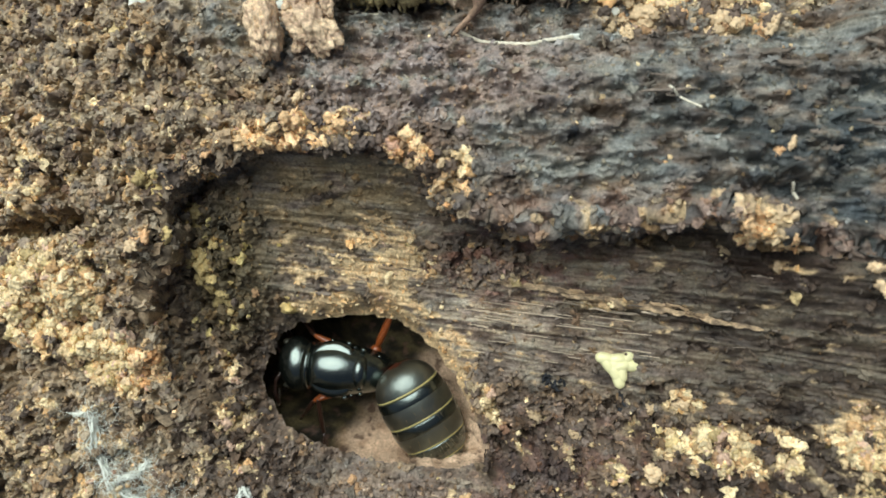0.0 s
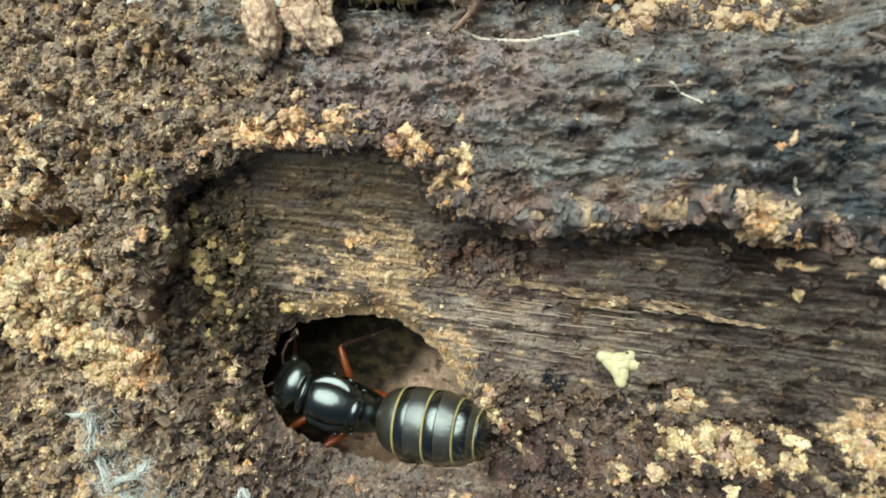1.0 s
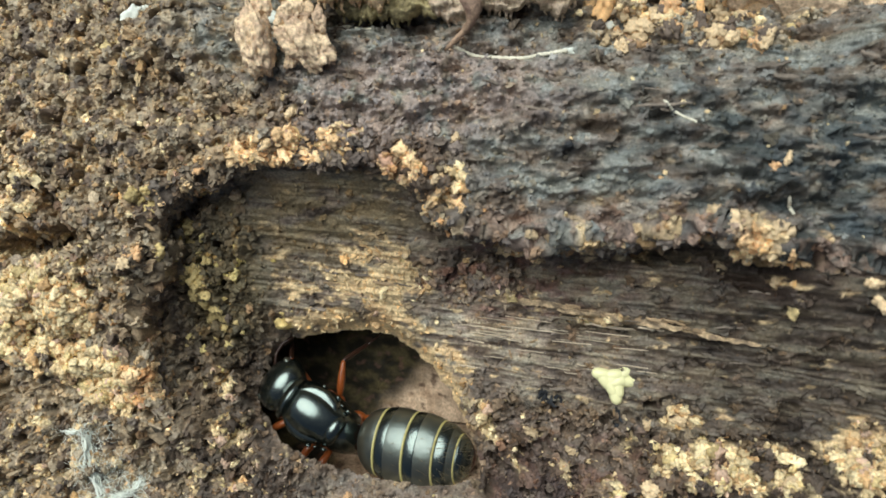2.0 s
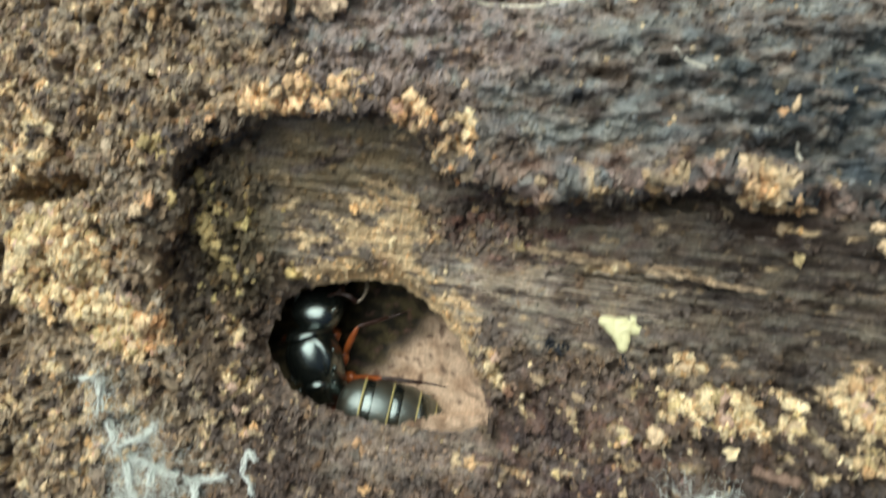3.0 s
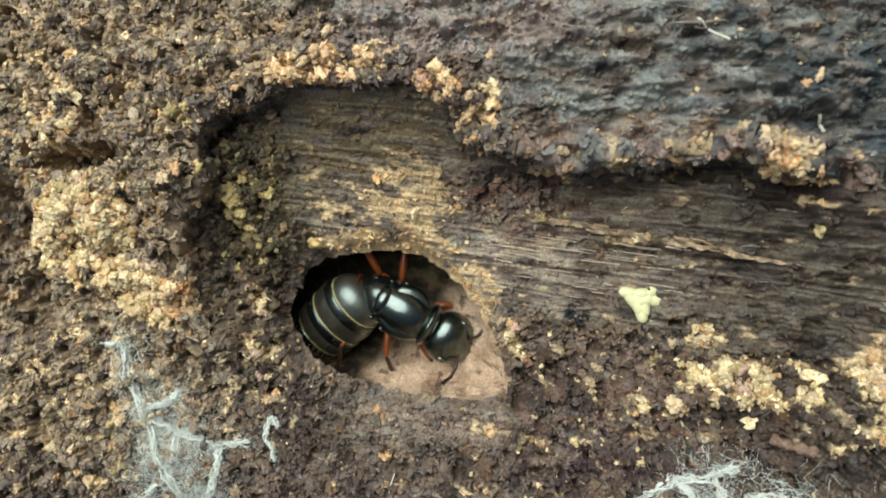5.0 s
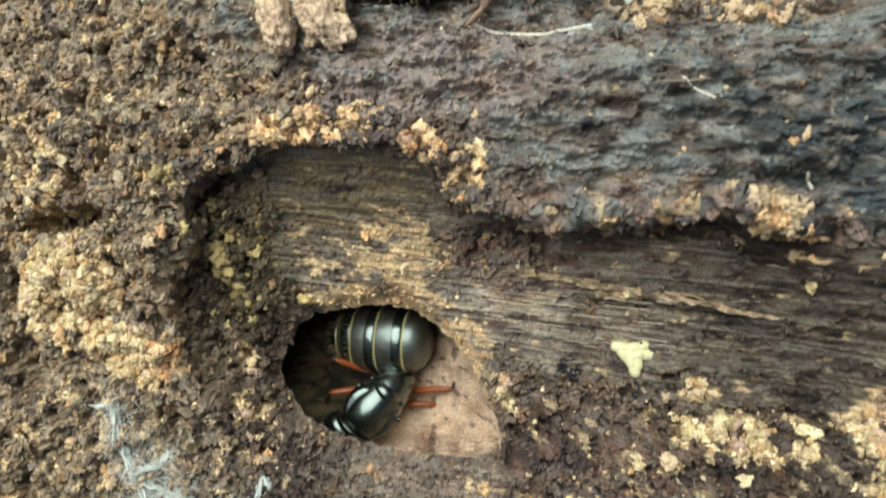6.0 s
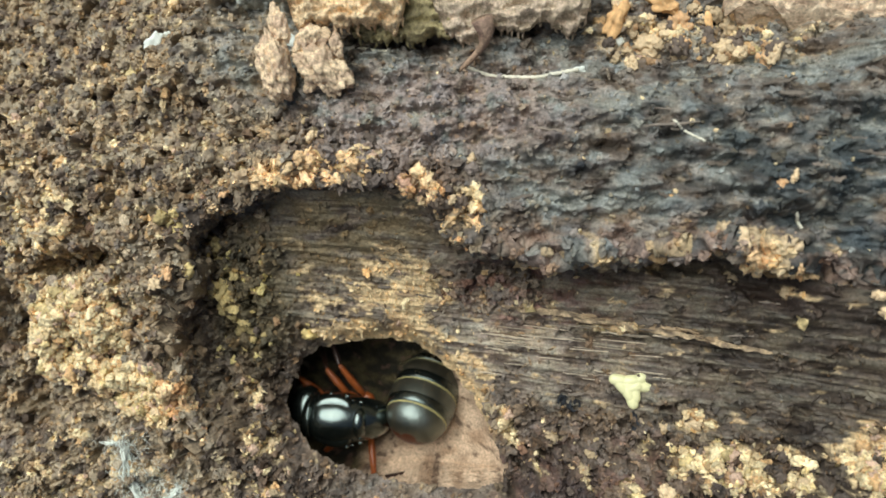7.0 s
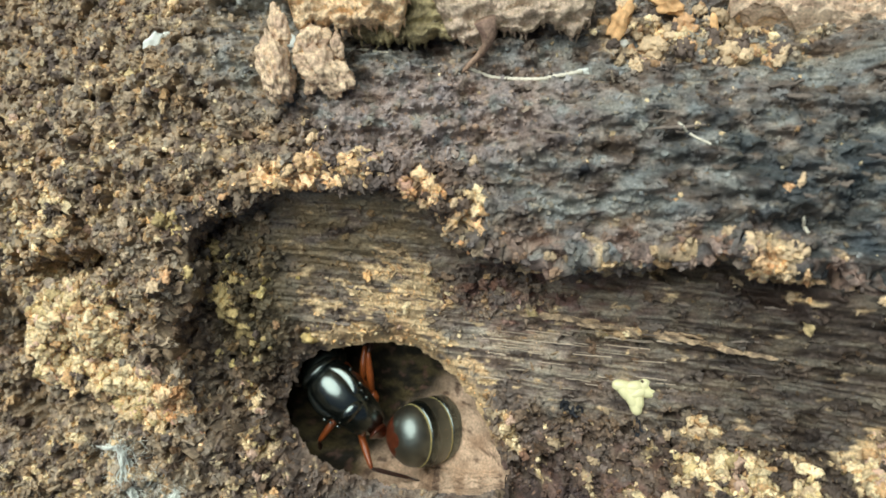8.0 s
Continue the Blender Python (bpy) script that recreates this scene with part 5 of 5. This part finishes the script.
    bm = bmesh.new()
    for k in range(180):
        x = -rng.choice([rng.uniform(6.2, 8.5), rng.uniform(6.2, 8.5), rng.uniform(1, 6.2)])
        t = rng.uniform(-0.3, math.pi + 0.3)
        g = girth(x)
        p = Vector((x, 2.46 * g * math.cos(t), 0.25 + 2.2 * g * math.sin(t)))
        d = Vector((-0.9, 0.55 * math.cos(t), 0.55 * math.sin(t))).normalized()
        l = rng.uniform(0.35, 0.7)
        tube(bm, [p, p + d * l * 0.5, p + d * l + Vector((-0.08, 0, -0.03))], [0.016, 0.012, 0.004], 3)
    part("bristles", bm, HAIR, gaster, "fine golden bristles")

    # legs: each turns at its hip, each shin at its knee
    legs = []
    for s in (1, -1):
        for x, femur, tibia, tarsus in ((1.4, 2.3, 1.9, 1.2), (-0.4, 2.5, 2.1, 1.3), (-1.6, 3.1, 2.7, 1.6)):
            bm = bmesh.new()
            tube(bm, [(-0.1, 0, -0.05), (0.1, 0, -0.2), (0.4, 0, -0.28), (0.7, 0, -0.16), (0.85, 0, -0.08)], [0.22, 0.44, 0.46, 0.32, 0.16], 14)
            tube(bm, [(0.7, 0, -0.14), (0.95, 0, 0.02), (1.3, 0, 0.22), (0.6 + femur * 0.55, 0, 0.48), (0.6 + femur * 0.85, 0, 0.68), (0.6 + femur * 0.96, 0, 0.74), (0.6 + femur, 0, 0.75)],
                 [0.13, 0.19, 0.25, 0.26, 0.19, 0.15, 0.08], 14)
            leg = part("leg", bm, RED_CHITIN, body)
            bm = bmesh.new()
            tube(bm, [(-0.06, 0, 0.02), (0.06, 0, -0.04), (0.35, 0, -0.28), (tibia * 0.55, 0, -0.75), (tibia * 0.88, 0, -1.2), (tibia * 0.93, 0, -1.27)], [0.06, 0.12, 0.17, 0.16, 0.13, 0.07], 12)
            fx = tibia * 0.92
            tube(bm, [(fx, 0, -1.26), (fx + tarsus * 0.3, 0, -1.42), (fx + tarsus * 0.6, 0, -1.58), (fx + tarsus, 0, -1.68)], [0.085, 0.075, 0.065, 0.035], 8)
            for c in (-0.07, 0.07):     # claws
                tube(bm, [(fx + tarsus - 0.05, 0, -1.67), (fx + tarsus + 0.1, c, -1.68), (fx + tarsus + 0.16, c * 1.6, -1.76)], [0.03, 0.025, 0.006], 5)
            shin = part("shin", bm, DARK_LEG, leg, "dark brown shin and foot")
            legs.append((leg, shin, x, s * 0.85, 0.6 + femur))
    for piece in (body.children_recursive):
        long, wide = (0.885, 0.95) if piece is gaster or piece.parent is gaster else (1.11, 1.13) if piece.parent is body and piece is not head and not piece.name.startswith("leg") else (1.0, 1.0)
        piece.data.transform(Matrix.Diagonal((ANT_SIZE * long, ANT_SIZE * wide, ANT_SIZE * wide, 1)))
    return body, head, gaster, legs


ANT, ANT_HEAD, ANT_GASTER, ANT_LEGS = ant()


def motions():
    """Seconds; thorax x, y, z in mm, heading, pitch, roll; head heading, pitch; foot of the gaster x, y, z, heading of its tip, lift."""
    rows = [
        (0, -7.56, -9.04, -8.0, 175, 7, 0, 180, 50, -3.67, -8.62, -7.15, -61, -6),
        (0.5, -7.41, -9.21, -7.0, 171, 7, 0, 168, 48, -4.41, -9.52, -6.64, -33, 14),
        (1, -7.65, -11.44, -6.3, 163, 7, 0, 152, 46, -4.57, -12.26, -5.87, -7, 20),
        (1.5, -7.83, -13.05, -6.1, 172, 7, 0, 166, 50, -4.97, -12.81, -5.81, -2, 22),
        (1.7, -8.27, -12.23, -6.1, 161, 7, 0, 158, 50, -5.15, -12.67, -5.81, -5, 22),
        (2.8, -9.79, -10.62, -9.9, 122, 0, -14, 104, 42, -7.22, -13.31, -8.75, -12, 6),
        (3, -10.27, -11.79, -10.7, 106, -2, -25, 76, 36, -8.69, -14.7, -10.3, -13, 0),
        (3.5, -10.02, -10.24, -10.6, 68, -3, -36, 30, 16, -12.04, -15.18, -11.85, -16, -6),
        (3.7, -7.91, -9.53, -10.5, 42, -3, -30, 4, 12, -12.57, -12.2, -10.27, -35, -18),
        (4, -6.78, -8.57, -10.2, 12, -2, -16, -27, 4, -11.26, -9.49, -10.35, -74, -24),
        (4.2, -6.27, -8.9, -9.9, -8, -1, -8, -34, 5, -11.41, -8.48, -10.02, -79, -26),
        (5.3, -5.37, -9.89, -9.5, -42, 3, 0, -46, 6, -6.33, -7.94, -9.95, -160, -24),
        (5.5, -5.5, -10.39, -9.8, -62, 3, 0, -66, 18, -6.26, -6.85, -9.95, -157, -24),
        (5.7, -5.3, -11.15, -10.1, -92, 3, 0, -100, 40, -4.53, -7.45, -10.23, -168, -20),
        (6, -6.66, -12.98, -10.4, -132, 3, 0, -146, 48, -2.04, -8.24, -10.91, -183, -16),
        (6.5, -6.59, -12.97, -10.5, -138, 3, 0, -142, 50, -0.57, -8.39, -10.91, -188, -16),
        (6.8, -8.2, -12.86, -10.3, -162, 3, -2, -160, 60, -1.83, -11.07, -8.95, -230, -30),
        (7, -9.5, -11.51, -9.9, -184, 6, -4, -190, 70, -4.37, -13.05, -8.42, -294, -42),
        (7.5, -9.6, -10.69, -9.7, -215, 9, -5, -214, 82, -5.47, -12.72, -8.41, -342, -46),
        (8, -9.54, -9.34, -9.7, -227, 11, -6, -226, 84, -5.68, -12.57, -8.41, -358, -46),
    ]
    bodies = [(r[0], mm_pose(r[1], r[2], r[3], 0, 0, r[4]) @ pose(0, 0, 0, 0, r[5], 0) @ pose(0, 0, 0, r[6], 0, 0)) for r in rows]
    walk(ANT, bodies)
    neck = mm_pose(2.6 * ANT_SIZE, 0, -0.15 * ANT_SIZE)
    walk(ANT_HEAD, [(r[0], neck @ pose(0, 0, 0, 0, 0, r[7] - r[4]) @ pose(0, 0, 0, 0, r[8], 0)) for r in rows])
    walk(ANT_GASTER, [(r[0], m.inverted() @ mm_pose(r[9], r[10], r[11], 0, 0, r[12] + 180) @ pose(0, 0, 0, 0, r[13], 0)) for r, (_, m) in zip(rows, bodies)])
    # legs: seconds, then the turn of hip and of knee, for front, middle and hind leg of the left side and of the right side
    steps = [
        (0, (15, 20), (34, 15), (24, 76), (-10, -10), (-20, -10), (-112, -20)),
        (0.5, (25, 20), (40, 20), (36, 74), (-10, -10), (-28, -10), (-127, -80)),
        (1, (50, 20), (75, 30), (50, 105), (-14, -20), (-55, -80), (-158, -10)),
        (1.5, (60, 20), (85, 30), (80, 60), (-14, -10), (-72, -40), (-160, -5)),
        (1.7, (60, 20), (85, 30), (85, 60), (-16, -10), (-68, -40), (-158, -5)),
        (2.8, (70, 20), (95, 20), (110, 30), (-16, -20), (-52, -35), (-100, -20)),
        (3, (75, 20), (100, 20), (120, 20), (-12, -20), (-46, -38), (-95, -20)),
        (3.5, (75, 20), (100, 20), (140, 10), (-34, -30), (-72, -10), (-62, -12)),
        (4, (20, 10), (80, 10), (170, 10), (-42, 12), (-62, 10), (-84, 5)),
        (4.2, (20, 10), (86, 10), (168, 10), (-40, 15), (-66, 12), (-88, 5)),
        (5.3, (30, -10), (125, 0), (146, 0), (-20, 5), (-60, 20), (-104, 50)),
        (5.5, (22, 0), (130, 0), (146, 0), (-12, 5), (-50, 25), (-106, 60)),
        (6, (40, 10), (130, 20), (138, 50), (-20, 20), (-42, 50), (-70, 40)),
        (6.5, (20, 10), (105, 30), (122, 78), (-10, 20), (-20, 40), (-46, 50)),
        (7, (20, 10), (45, 20), (100, 90), (-30, -10), (-48, -10), (-54, -10)),
        (7.5, (17, 10), (84, 20), (146, 62), (-30, -10), (-56, -10), (-60, -10)),
        (8, (15, 10), (98, 20), (160, 50), (-30, -10), (-50, -10), (-45, -10)),
    ]
    for k, (leg, shin, x, y, knee) in enumerate(ANT_LEGS):
        hip_drop = (26, 14, -4)[k % 3]
        walk(leg, [(r[0], mm_pose(x * ANT_SIZE, y * ANT_SIZE, -1.45 * ANT_SIZE, 0, 0, r[k + 1][0]) @ pose(0, 0, 0, 0, hip_drop, 0)) for r in steps])
        walk(shin, [(r[0], mm_pose(knee * ANT_SIZE, 0, 0.75 * ANT_SIZE, 0, 0, r[k + 1][1])) for r in steps])


motions()
